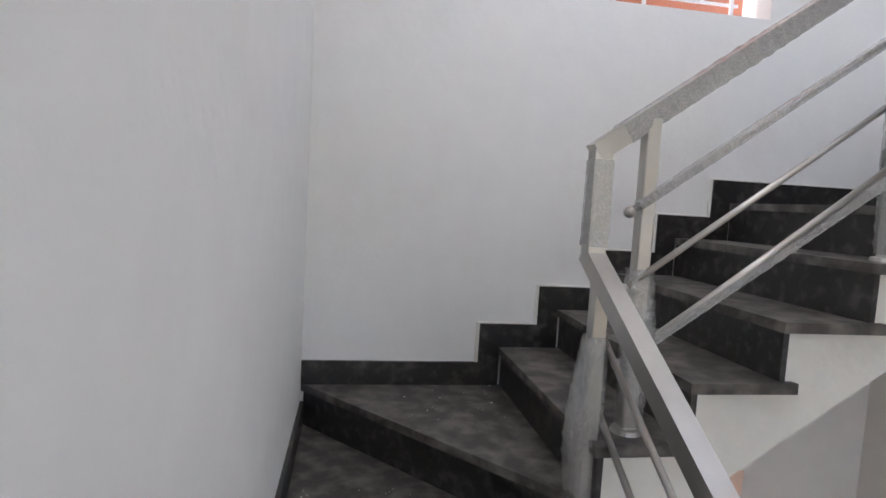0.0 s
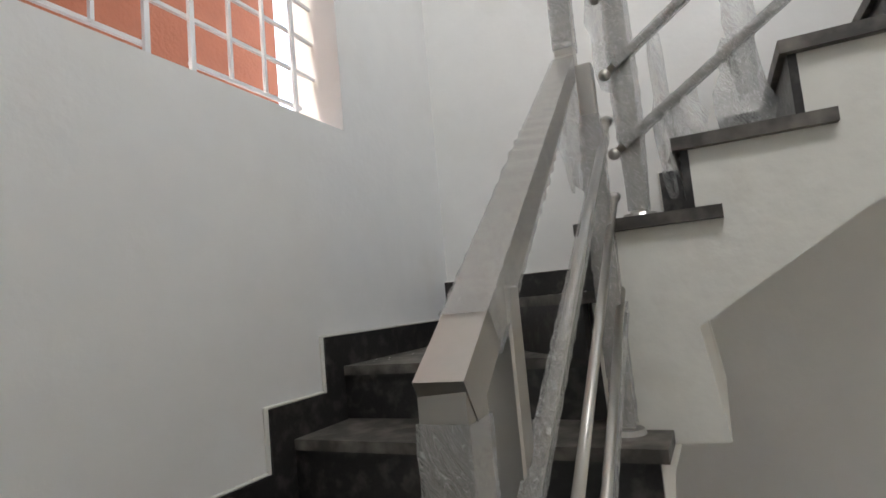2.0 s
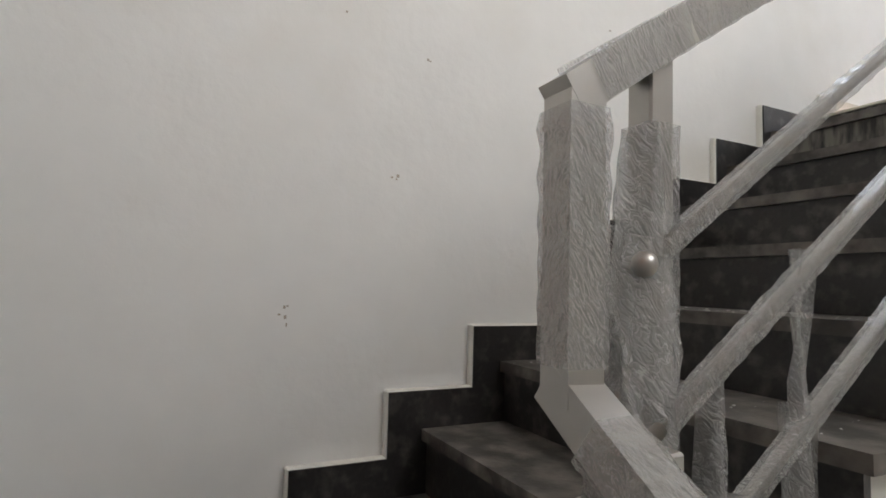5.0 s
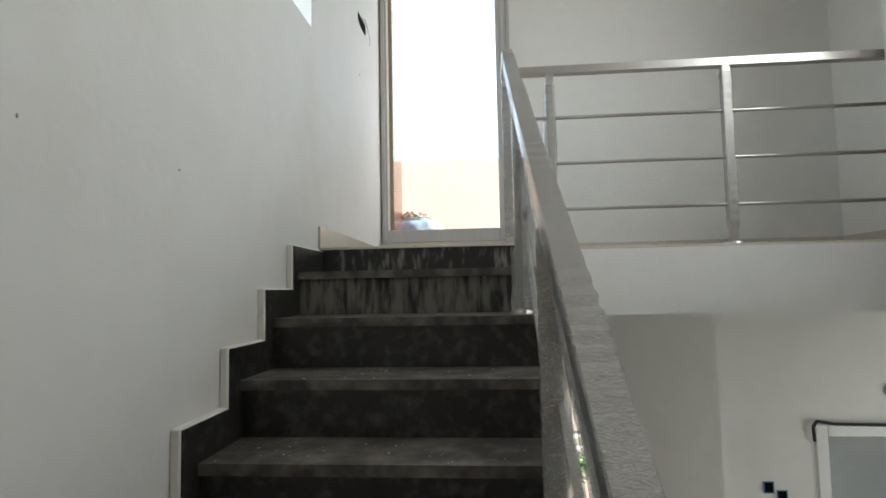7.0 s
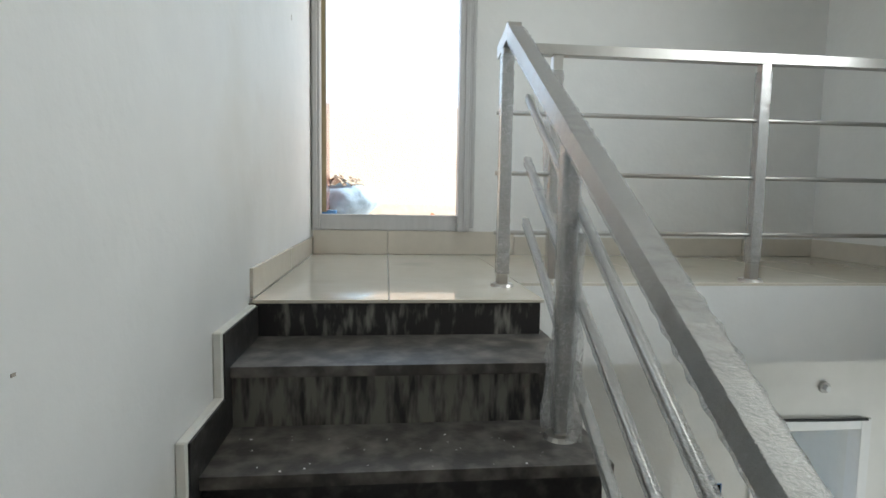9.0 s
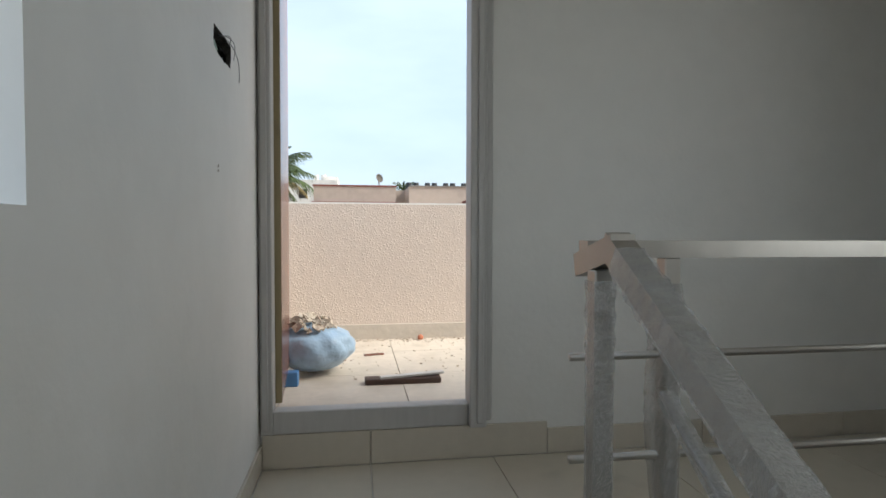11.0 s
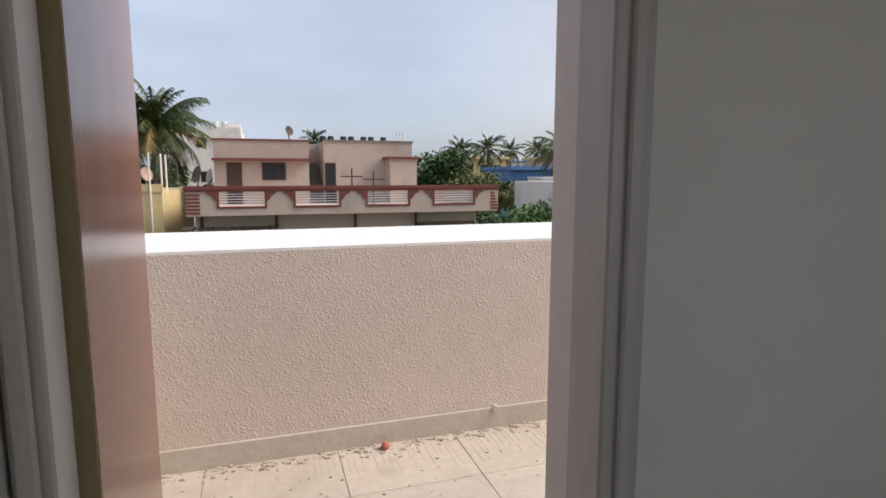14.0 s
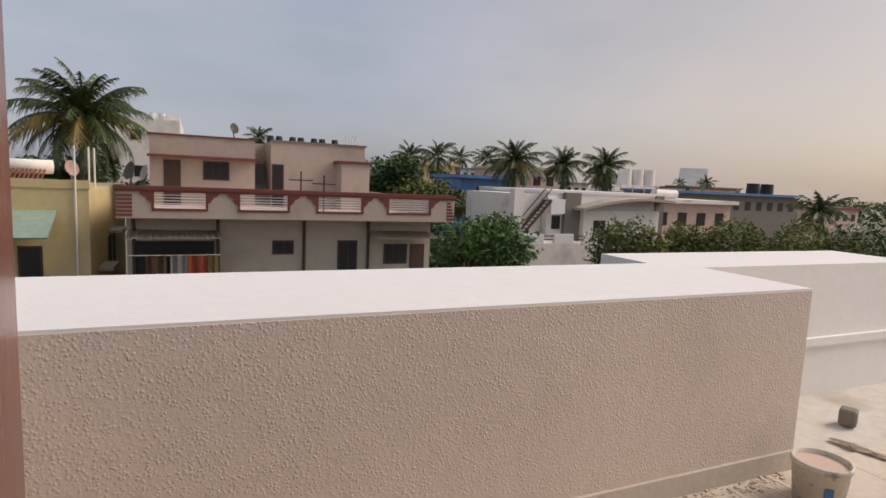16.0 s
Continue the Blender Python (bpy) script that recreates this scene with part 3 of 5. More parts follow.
def film(rail, p, q, w, seed, flap=0.0):
    """Loose protective film round a bar or post."""
    rnd = random.Random(seed)
    p, q = Vector(p), Vector(q)
    d = q - p
    side = d.orthogonal().normalized()
    up = d.normalized().cross(side)
    bm = bmesh.new()
    rings, n = [], 12
    steps = max(6, int(d.length / 0.009))
    square = [(-1, -1), (-0.33, -1), (0.33, -1), (1, -1), (1, -0.33), (1, 0.33), (1, 1), (0.33, 1), (-0.33, 1), (-1, 1), (-1, 0.33), (-1, -0.33)]
    if abs(d.z) < 0.99 * d.length:
        side = d.cross(Vector((0, 0, 1))).normalized()
    else:
        side = Vector((1, 0, 0))
    up = side.cross(d.normalized())
    for i in range(steps + 1):
        t = i / steps
        c = p + d * t
        ring = []
        fold = 0.25 + 0.75 * max(0, math.sin(i * 0.083 + 2 * seed)) * rnd.uniform(0.6, 1.0)
        for k, (a, b) in enumerate(square):
            ang = math.atan2(b, a)
            h = w * 0.5 * (1.02 + 0.07 * (1 + math.sin(i * 1.15 + seed + 0.35 * k * math.sin(i * 0.11 + seed))) * fold + 0.012 * rnd.random()) + flap * max(0, math.sin(math.pi * t)) * max(0, math.cos(ang - seed)) * (0.92 + 0.16 * rnd.random())
            ring.append(bm.verts.new(c + side * (a * h) + up * (b * h)))
        rings.append(ring)
    for a, b in zip(rings, rings[1:]):
        for k in range(n):
            bm.faces.new((a[k], a[(k + 1) % n], b[(k + 1) % n], b[k]))
    return part("plastic_wrap", bm, M_FILM, rail, "loose clear protective film", smooth=flap > 0)


rail = thing("stair_railing", "brushed steel stair railing still wrapped in clear film", "railing", (0, 0, 0))
HW, HH = 0.05, 0.05
N1, N2 = (0.824, -0.905), (1.812, -0.850)
K1, T1, K2, T2 = 0.825, 1.115, 1.80, 2.135
SB = (K2 - T1) / (N2[0] - N1[0])


def rail_run(points, name="handrail", w=HW):
    bm = bmesh.new()
    for p, q in zip(points, points[1:]):
        d = (Vector(q) - Vector(p)).normalized() * (w / 2)
        beam(bm, Vector(p) - d * 0.9, Vector(q) + d * 0.9, w, w)
    return part(name, bm, M_STEEL, rail)


SA = 0.66
A0 = (0.84, -1.75, K1 - 0.83 * SA)
rail_run([A0, (*N1, K1)])
rail_run([(*N1, K1 + 0.01), (*N1, T1 - 0.01)], "newel_link", 0.0485)
rail_run([(*N1, T1), (*N2, K2)])
rail_run([(*N2, K2 + 0.01), (*N2, T2 - 0.01)], "newel_link", 0.0485)
C1 = (1.845, -3.105, 3.606)
B1 = (1.812, -0.99, 2.232)
SC = (C1[2] - B1[2]) / (B1[1] - C1[1])


def under(y):
    """Height of the upper handrail's axis over y."""
    return B1[2] + (B1[1] - y) * SC


rail_run([(*N2, T2), B1, C1])
rail_run([C1, (1.848, -3.235, 3.572)], "handrail_end")
post(rail, 0.962, -0.907, 2 * R, T1 + 0.13 * SB)
post(rail, 1.745, -0.905, 5 * R, T1 + 0.92 * SB)
post(rail, 1.83, -0.985, 8 * R, under(-0.985) - 0.02)
post(rail, 1.826, -1.66, 11 * R, under(-1.66))
post(rail, 1.838, -2.45, 14 * R, under(-2.45))
post(rail, 1.852, -3.17, ZL, 3.563)
post(rail, 0.835, -0.94, 0.0, K1 - 0.02 * SA)
post(rail, 0.835, -1.70, ZF, K1 - 0.78 * SA)
for k in range(3):
    bar(rail, (0.905, -0.932, 0.952 - 0.207 * k), (1.88 - 0.03 * k, -0.925, 1.640 - 0.213 * k))
    bar(rail, (1.80, -0.945, 1.945 - 0.208 * k), (1.812, -3.0, 3.36 - 0.212 * k), (True, False))
    bar(rail, (0.865, -0.92, K1 - 0.02 * SA - 0.2 * (k + 1)), (0.865, -1.75, K1 - 0.85 * SA - 0.2 * (k + 1)))

rail2 = thing("landing_railing", "brushed steel guard railing along the landing edge", "railing")
bm = bmesh.new()
beam(bm, (1.83, -3.31, 3.60), (-0.45, -3.31, 3.60), 0.05, 0.04)
part("handrail", bm, M_STEEL, rail2)
for x in (1.62, 0.735, -0.2):
    p = part("post", boxm(x - 0.02, x + 0.02, -3.325, -3.285, ZL, 3.58, 0.003), M_STEEL, rail2)
    part("base_flange", tube(bmesh.new(), (x, -3.31, ZL), (x, -3.31, ZL + 0.012), 0.05, 18, 0.044), M_STEEL, p)
for z in (2.87, 3.11, 3.35):
    part("bar", tube(bmesh.new(), (1.86, -3.31, z), (-0.45, -3.31, z), 0.0095), M_STEEL, rail2, smooth=True)

# film on rails, posts and bars
film(rail, (*N1, K1 + 0.03), (*N1, T1 - 0.03), 0.052, 1)
film(rail, (0.962, -0.907, 0.36), (0.962, -0.907, 0.80), 0.05, 2, 0.04)
film(rail, (0.835, -0.94, 0.05), (0.835, -0.94, 0.62), 0.05, 3, 0.04)
film(rail, (1.745, -0.905, 0.87), (1.745, -0.905, 1.62), 0.046, 4, 0.008)
film(rail, (N1[0] + 0.06, N1[1] + 0.002, T1 + 0.06 * SB), (N2[0] - 0.05, N2[1] - 0.002, K2 - 0.05 * SB), 0.053, 5)
film(rail, (1.83, -0.985, 1.38), (1.83, -0.985, 2.12), 0.047, 6, 0.02)
film(rail, (B1[0], N2[1] - 0.01, under(N2[1] - 0.01)), (C1[0], C1[1] + 0.03, C1[2] - 0.03 * SC), 0.053, 8)
film(rail, (1.838, -2.45, 2.40), (1.838, -2.45, 3.12), 0.044, 9, 0.006)
film(rail, (*N2, K2 + 0.03), (*N2, T2 - 0.02), 0.053, 12)
film(rail, (1.826, -1.66, 1.90), (1.826, -1.66, 2.60), 0.044, 15)
film(rail, (1.852, -3.17, 2.72), (1.852, -3.17, 3.54), 0.042, 13)
film(rail2, (1.62, -3.305, 2.95), (1.62, -3.305, 3.52), 0.042, 14, 0.02)
film(rail2, (0.735, -3.305, 2.75), (0.735, -3.305, 3.55), 0.042, 16)
for k in range(3):
    film(rail, (1.8002, -0.97, 1.9622 - 0.208 * k), (1.812, -2.99, 3.353 - 0.212 * k), 0.0225, 30 + k)
    if k != 1:
        film(rail, (0.93, -0.932, 0.970 - 0.207 * k), (1.80, -0.926, 1.584 - 0.213 * k), 0.0225, 34 + k)


def hanging_film(parent, x, y0, y1, z0, z1, seed):
    """A torn strip of film hanging from a bar."""
    rnd = random.Random(seed)
    bm = bmesh.new()
    rows = []
    for i in range(9):
        t = i / 8
        row = []
        for k in range(6):
            u = k / 5
            w = (0.3 + 0.7 * math.sin(math.pi * (0.12 + 0.8 * t))) * rnd.uniform(0.6, 1.0)
            row.append(bm.verts.new((x + 0.018 * math.sin(5 * u + 3 * t + seed) + 0.006 * rnd.random(), y0 + (y1 - y0) * (0.5 + (u - 0.5) * w), z1 + (z0 - z1) * t - 0.02 * rnd.random() * t)))
        rows.append(row)
    for a, b in zip(rows, rows[1:]):
        for k in range(5):
            bm.faces.new((a[k], a[k + 1], b[k + 1], b[k]))
    return part("plastic_wrap", bm, M_FILM, parent, "torn strip of clear film hanging down", smooth=True)


hanging_film(rail, 1.815, -1.18, -1.06, 1.40, 1.66, 2)
hanging_film(rail, 1.815, -1.32, -1.18, 1.42, 1.76, 5)
hanging_film(rail, 1.82, -2.47, -2.33, 2.40, 2.92, 9)
hanging_film(rail, 1.775, -0.90, -0.80, 1.46, 1.76, 12)
hanging_film(rail, 1.80, -1.00, -0.905, 1.70, 2.11, 21)
hanging_film(rail, 1.81, -1.31, -1.21, 1.62, 1.98, 31)
hanging_film(rail, 1.805, -1.10, -1.04, 1.40, 1.82, 33)
hanging_film(rail, 1.855, -2.56, -2.44, 2.40, 2.62, 41)

# ---- door ----
door = thing("door_1", "grey door frame with an open reddish brown door leaf", "door", kind="structure")
XI0, XI1, ZS = 1.872, 2.680, 2.905
fr = part("door_frame", boxm(XI1, XR - 0.004, YD - 0.075, YD + 0.012, 2.81, 5.03, 0.004), M_FRAME, door)
part("frame_moulding", boxm(XI1 + 0.016, XR - 0.012, YD + 0.012, YD + 0.024, 2.83, 5.01, 0.004), M_FRAME, fr)
fr = part("door_frame", boxm(1.80, XI0, YD - 0.063, YD + 0.045, 2.81, 5.03, 0.004), M_FRAME, door)
part("frame_moulding", boxm(1.815, XI0 - 0.03, YD + 0.045, YD + 0.056, 2.83, 5.01, 0.004), M_FRAME, fr)
part("frame_moulding", boxm(1.772, 1.80, YD, YD + 0.022, 2.83, 5.03, 0.006), M_FRAME, fr)
part("frame_head", boxm(XI0, XI1, YD - 0.063, YD + 0.012, 4.92, 5.03, 0.004), M_FRAME, door)
part("door_sill", boxm(XI0, XI1, YD - 0.063, YD + 0.012, 2.812, ZS, 0.004), M_FRAME, door)
leaf = part("door_leaf", boxm(-0.018, 0.018, -0.735, 0.0, 0.0, 2.0, 0.002), M_LEAF, door, "polished reddish brown leaf, standing open")
leaf.matrix_local = pose(2.672, YD - 0.082, 2.915, 0, 0, 4)
part("leaf_edge", boxm(-0.017, 0.017, -0.0, 0.003, 0.0, 2.0), M_LEAF_EDGE, leaf, "raw yellowish edge")

# window grille
win = thing("window_1", "white enamelled window grille in the stair wall", "window", kind="structure")
for x in (0.868, 1.285, 1.428, 1.86):
    part("grille_bar", boxm(x - 0.008, x + 0.008, 0.10, 0.112, 1.847, 2.95), M_GRILLE, win)
for x0, x1 in ((0.868, 1.285), (1.428, 1.90)):
    part("grille_bar", boxm(x0, x1, 0.112, 0.124, 1.924, 1.936), M_GRILLE, win)
for k in range(6):
    z = 2.065 + 0.138 * k
    part("grille_bar", boxm(0.85, 1.95, 0.112, 0.124, z - 0.006, z + 0.006), M_GRILLE, win)
    part("anchor", tube(bmesh.new(), (1.945, 0.118, z), (1.985, 0.118, z), 0.008, 6), M_GRILLE, win)
for x in (1.005, 1.142, 1.57, 1.715):
    part("grille_bar", boxm(x - 0.005, x + 0.005, 0.10, 0.112, 1.93, 2.95), M_GRILLE, win)

win2 = thing("window_2", "barred hall window under the landing", "window", kind="structure")
part("window_frame", panel_wall("y", YD - 0.06, -0.05, 1.12, 2.45, 0.17, 1.81, [(1.16, 2.40, 0.22, 1.77)]), M_GRILLE, win2)
for i in range(9):
    z = 0.32 + 0.16 * i
    part("grille_bar", tube(bmesh.new(), (1.12, YD - 0.12, z), (2.45, YD - 0.12, z), 0.006, 6), M_GRILLE, win2)
for i in range(8):
    x = 1.26 + 0.14 * i
    part("grille_bar", tube(bmesh.new(), (x, YD - 0.14, 0.17), (x, YD - 0.14, 1.81), 0.005, 6), M_GRILLE, win2)

# ---- terrace ----
YP = -6.255
par = structure("parapet", boxm(-0.525, 3.6, -7.20, YP, ZT - 0.3, ZP - 0.012), M_STUCCO, "cream rough-textured terrace parapet", "parapet")
structure("parapet_coping", boxm(-0.53, 3.6, -7.205, YP - 0.004, ZP - 0.012, ZP), M_COPING, "broad white painted parapet top", "coping")
structure("parapet_second", boxm(-3.0, -0.30, -7.71, -7.0, ZT - 0.3, ZP - 0.004), M_COPING, "white painted parapet further along", "parapet")
structure("parapet_ledge", boxm(-3.0, -0.525, -7.0, -6.965, 3.23, 3.29), M_COPING, "thin white ledge along the parapet", "ledge")
structure("parapet_skirting", boxm(-0.545, 3.5, YP, YP + 0.018, ZT, ZT + 0.11), M_CEMENT, "cement skirting at the parapet foot", "skirting")
structure("terrace_end_wall", boxm(3.3, 3.5, YP, YD - 0.15, ZT - 0.3, ZP), M_STUCCO, "cream rough end parapet of the terrace", "parapet")
terr = structure("terrace_floor", boxm(-6.0, 3.5, -7.20, YD - 0.15, ZT - 0.3, ZT - 0.01), M_SLAB, "dusty pale terrace floor", "floor")
structure("facade_south", panel_wall("y", YD - 0.068, -0.146, -0.65, 3.5, ZT - 0.01, 5.47, [(1.832, XR - 0.003, 2.81, 4.95)]), M_REVEAL,
          "grey plastered outer wall round the terrace door", "wall")
for i in range(9):
    for j in range(3):
        x, y = 3.3 - 0.60 * i, -4.615 - 0.60 * j
        part("tile", boxm(x - 0.597, x, max(y - 0.597, YP), y, ZT - 0.01, ZT, 0.0015), M_TERRACE, terr)

# hole broken into the wall for a switch box, with loose wires
HY0, HY1, HZ0, HZ1 = -4.02, -3.66, 4.05, 4.30


def hole_rim(n=44):
    """An uneven lozenge of broken plaster in the wall's plane, as (y, z)."""
    rnd = random.Random(5)
    corners = [(-3.732, 4.171), (-3.738, 4.154), (-3.783, 4.147), (-3.842, 4.145), (-3.947, 4.146), (-3.956, 4.190), (-3.952, 4.219), (-3.894, 4.221), (-3.815, 4.218), (-3.763, 4.216), (-3.738, 4.217)]
    pts = []
    for (a, b), (c, d) in zip(corners, corners[1:] + corners[:1]):
        k = max(1, int(n * math.hypot(c - a, d - b) / 0.5))
        for i in range(k):
            t = i / k
            j = 0.0035 if 0 < i < k else 0.0
            pts.append((a + (c - a) * t + rnd.uniform(-j, j), b + (d - b) * t + rnd.uniform(-j, j)))
    return pts


rim = hole_rim()
hole = thing("wall_hole", "broken-out hole in the plaster with loose wires", "hole", (XR, -3.84, 4.18))
bm = bmesh.new()
inner = [bm.verts.new((XR, y, z)) for y, z in rim]
outer = [bm.verts.new((XR, y, z)) for y, z in ((HY0, HZ0), (HY1, HZ0), (HY1, HZ1), (HY0, HZ1))]
edges = [bm.edges.new((ring[i], ring[(i + 1) % len(ring)])) for ring in (inner, outer) for i in range(len(ring))]
bmesh.ops.triangle_fill(bm, use_beauty=True, edges=edges)
structure("wall_patch", bm, M_WALL, "painted plaster round the broken hole", "wall")
bm = bmesh.new()
deep = []
for d in (0.0, 0.018, 0.055):
    deep.append([bm.verts.new((d, (y + 3.84) * (1 - 1.2 * d) + 0.004 * noise.noise(Vector((y * 60, z * 60, d * 90))), (z - 4.18) * (1 - 1.2 * d) + 0.004 * noise.noise(Vector((z * 70, y * 50, d * 80))))) for y, z in rim])
for a, b in zip(deep, deep[1:]):
    for k in range(len(rim)):
        bm.faces.new((a[k], a[(k + 1) % len(rim)], b[(k + 1) % len(rim)], b[k]))
bm.faces.new(deep[-1])
part("cavity", bm, M_CAVITY, hole, "rough broken mortar inside the hole")
part("switch_box", panel_wall("x", 0.012, 0.042, -0.105, -0.02, -0.045, 0.008, [(-0.10, -0.025, -0.042, 0.004)]), M_DARK, hole, "empty black back box")
bm = bmesh.new()
tube(bm, (0.02, 0.075, -0.005), (0.012, 0.062, -0.03), 0.016, 12, 0.014)
part("conduit", bm, M_GREENROOF, hole, "cut grey-green conduit end")
for k in range(3):
    bm = bmesh.new()
    pts = [Vector((0.004 - 0.022 * math.sin(math.pi * t / 9), 0.03 - (0.012 + 0.01 * k) * t, 0.022 + 0.022 * math.sin(math.pi * t / 9 + 0.25 * k) - 0.0012 * t - 0.05 * (k == 2) * t / 9)) for t in range(10)]
    for p, q in zip(pts, pts[1:]):
        tube(bm, p, q, 0.0010, 5)
    part("wire", bm, M_TANK, hole)

# lower hall fittings
ld = thing("door_2", "white hall door frame with a black hose over it", "door", kind="structure")
YH = YD - 0.3
part("door_frame", boxm(-0.42, -0.34, YH - 0.1, YH + 0.02, ZF, 1.45, 0.004), M_GRILLE, ld)
part("door_frame", boxm(-1.26, -1.18, YH - 0.1, YH + 0.02, ZF, 1.45, 0.004), M_GRILLE, ld)
part("frame_head", boxm(-1.18, -0.42, YH - 0.1, YH + 0.02, 1.37, 1.45, 0.004), M_GRILLE, ld)
hose = thing("hose", "black hose lying over the door head", "hose", (-0.36, YH + 0.034, 1.462))
bm = bmesh.new()
pts = [Vector((0.04, 0, -0.12)), Vector((0.045, 0, -0.02)), Vector((0.02, 0, 0.02)), Vector((-0.1, 0, 0.0)), Vector((-0.3, 0, -0.005)), Vector((-0.6, 0, -0.01)), Vector((-0.85, 0, -0.01))]
for p, q in zip(pts, pts[1:]):
    tube(bm, p, q, 0.011, 8)
finish("pipe", bm, M_TANK, hose)
lamp = thing("lamp_holder", "small round grey lamp holder on the hall wall", "lamp holder", (-0.87, YH, 1.69))
part("base", tube(bmesh.new(), (0, 0, 0), (0, 0.02, 0), 0.045, 20, 0.04), M_FRAME, lamp)
part("socket", tube(bmesh.new(), (0, 0.02, 0), (0, 0.05, 0), 0.022, 16, 0.02), M_GRILLE, lamp)
for x, z in ((0.0, 1.01), (-0.09, 0.95)):
    b = thing("switch_box", "empty dark switch box in the hall wall", "switch box", (x, YH, z), "hall switch boxes")
    # a flat dark plate paints the shade inside the empty box
    part("cavity", boxm(-0.03, 0.03, 0.001, 0.004, -0.035, 0.035), M_DARK, b)
    part("rim", panel_wall("y", 0.004, 0.006, -0.036, 0.036, -0.041, 0.041, [(-0.03, 0.03, -0.035, 0.035)]), M_BLUE, b)

# small marks on the wall
marks = thing("wall_marks", "small dark scuffs and dabs on the painted wall", "scuff", (XR, -0.85, 2.17), kind="stuff")
rnd = random.Random(4)
bm = bmesh.new()
for y, z, n, sp in ((-0.14, 0.04, 3, 0.012), (0.14, -0.35, 3, 0.014), (0.13, -0.31, 2, 0.01), (0.0, 0.45, 1, 0.01), (0.0, 0.55, 1, 0.01), (-0.23, 0.38, 2, 0.01), (-0.4, 0.6, 1, 0.01), (-0.9, 0.62, 1, 0.01), (-2.92, 1.65, 4, 0.01)):
    for _ in range(n):
        a, b = y + rnd.uniform(-sp, sp), z + rnd.uniform(-sp, sp) * 1.3
        w, h = rnd.uniform(0.0012, 0.004), rnd.uniform(0.0015, 0.005)
        box(bm, -0.0022, -0.0008, a - w, a + w, b - h, b + h)
finish("dab", bm, M_SHEET, marks)

# plaster crumbs on the treads
crumbs = thing("plaster_crumbs", "white plaster crumbs and paint drips on the treads", "debris", kind="stuff")
bm = bmesh.new()
for i in range(420):
    z = rnd.choice((0, 0, 1, 6, 6, 7, 10, 11, 11, 12, 13, 14))
    if z == 0:
        x, y = rnd.uniform(0.03, 0.45), rnd.uniform(-0.95, -0.55)
    elif z == 1:
        x, y = rnd.uniform(0.4, 0.8), rnd.uniform(-0.4, -0.02)
    elif z == 6:
        x = rnd.uniform(1.9, 2.5)
        y = -rnd.uniform(0.04, 0.95) * (2.62 - x)
    elif z == 7:
        y = -rnd.uniform(0.55, 0.8)
        x = rnd.uniform(2.3, 2.7)
    else:
        x, y = rnd.uniform(1.85, 2.68), NC[z - 8] - rnd.uniform(0.01, 0.21)
    w = rnd.choice((0.0008, 0.001, 0.0015, 0.0024))
    box(bm, x - w, x + w * rnd.uniform(0.6, 1.8), y - w, y + w * rnd.uniform(0.5, 1.5), z * R - 0.0004, z * R + w * 0.5)
finish("crumb", bm, M_COPING, crumbs)

# terracotta wall of the next house, close outside the stair window
nb = thing("neighbour_wall", "terracotta painted wall close outside the window", "wall", (0.6, 0.75, -3.7))
part("wall", boxm(-2.0, 1.80, -0.1, 0.1, 0.0, 9.0), M_ORANGE, nb)

# ---- things on the terrace ----
before_outside = set(bpy.data.objects)
ZTO = ZT - 0.17

def sack(x, y, z):
    s = thing("rubbish_sack", "pale blue plastic sack overfull of plaster and paper scraps", "sack", (x, y, z))
    rnd = random.Random(11)
    bm = bmesh.new()
    bmesh.ops.create_uvsphere(bm, u_segments=40, v_segments=24, radius=1.0)
    for v in bm.verts:
        a = math.atan2(v.co.y, v.co.x)
        fold = 1 + 0.035 * math.sin(9 * a + 4 * v.co.z) + 0.02 * math.sin(21 * a + 7 * v.co.z) + 0.05 * noise.noise(v.co * 2.3)
        h = (v.co.z + 1) / 2
        r = 0.21 * fold * (1 if h < 0.75 else 1 - 0.9 * (h - 0.75))
        v.co = Vector((v.co.x * r * 1.08, v.co.y * r, 0.005 + 0.275 * h ** 0.9))
    part("bag", bm, M_BAG, s, "creased pale blue plastic", smooth=True)
    bm = bmesh.new()
    for i in range(90):
        a, r = rnd.uniform(0, 6.28), 0.15 * math.sqrt(rnd.random())
        c = Vector((0.04 + r * math.cos(a), r * math.sin(a), 0.245 + 0.075 * (1 - (r / 0.16) ** 2) * rnd.uniform(0.6, 1)))
        m = Matrix.Translation(c) @ Euler((rnd.uniform(-1, 1), rnd.uniform(-1, 1), rnd.uniform(0, 6))).to_matrix().to_4x4()
        w = rnd.uniform(0.01, 0.032)
        vs = [bm.verts.new(m @ Vector(p)) for p in ((-w, -w * 0.7, 0), (w, -w, 0.006), (w * 0.8, w, -0.004), (-w * 0.9, w * 0.8, 0.008))]
        top = [bm.verts.new(m @ (Vector((p.co - c).to_tuple()) * 0 + m.inverted() @ p.co + Vector((0, 0, 0.006)))) for p in vs]
        bm.faces.new(vs[::-1])
        bm.faces.new(top)
        for k in range(4):
            bm.faces.new((vs[k], vs[(k + 1) % 4], top[(k + 1) % 4], top[k]))
    part("rubble", bm, M_RUBBLE, s, "torn paper and plaster scraps")
    part("carton", boxm(0.06, 0.16, 0.25, 0.31, 0.0, 0.075, 0.004), M_BLUE, s, "small blue carton")
    return s


sack(2.58, -5.08, ZTO)
tray = thing("plank_offcuts", "two dark wooden offcuts lying on the terrace floor", "plank", (2.10, -4.78, ZTO))
part("plank", boxm(-0.20, 0.20, -0.04, 0.04, 0.0, 0.03, 0.004), M_WOOD, tray)
p = part("plank", boxm(-0.17, 0.17, -0.02, 0.02, 0.0, 0.012, 0.002), M_FRAME, tray)
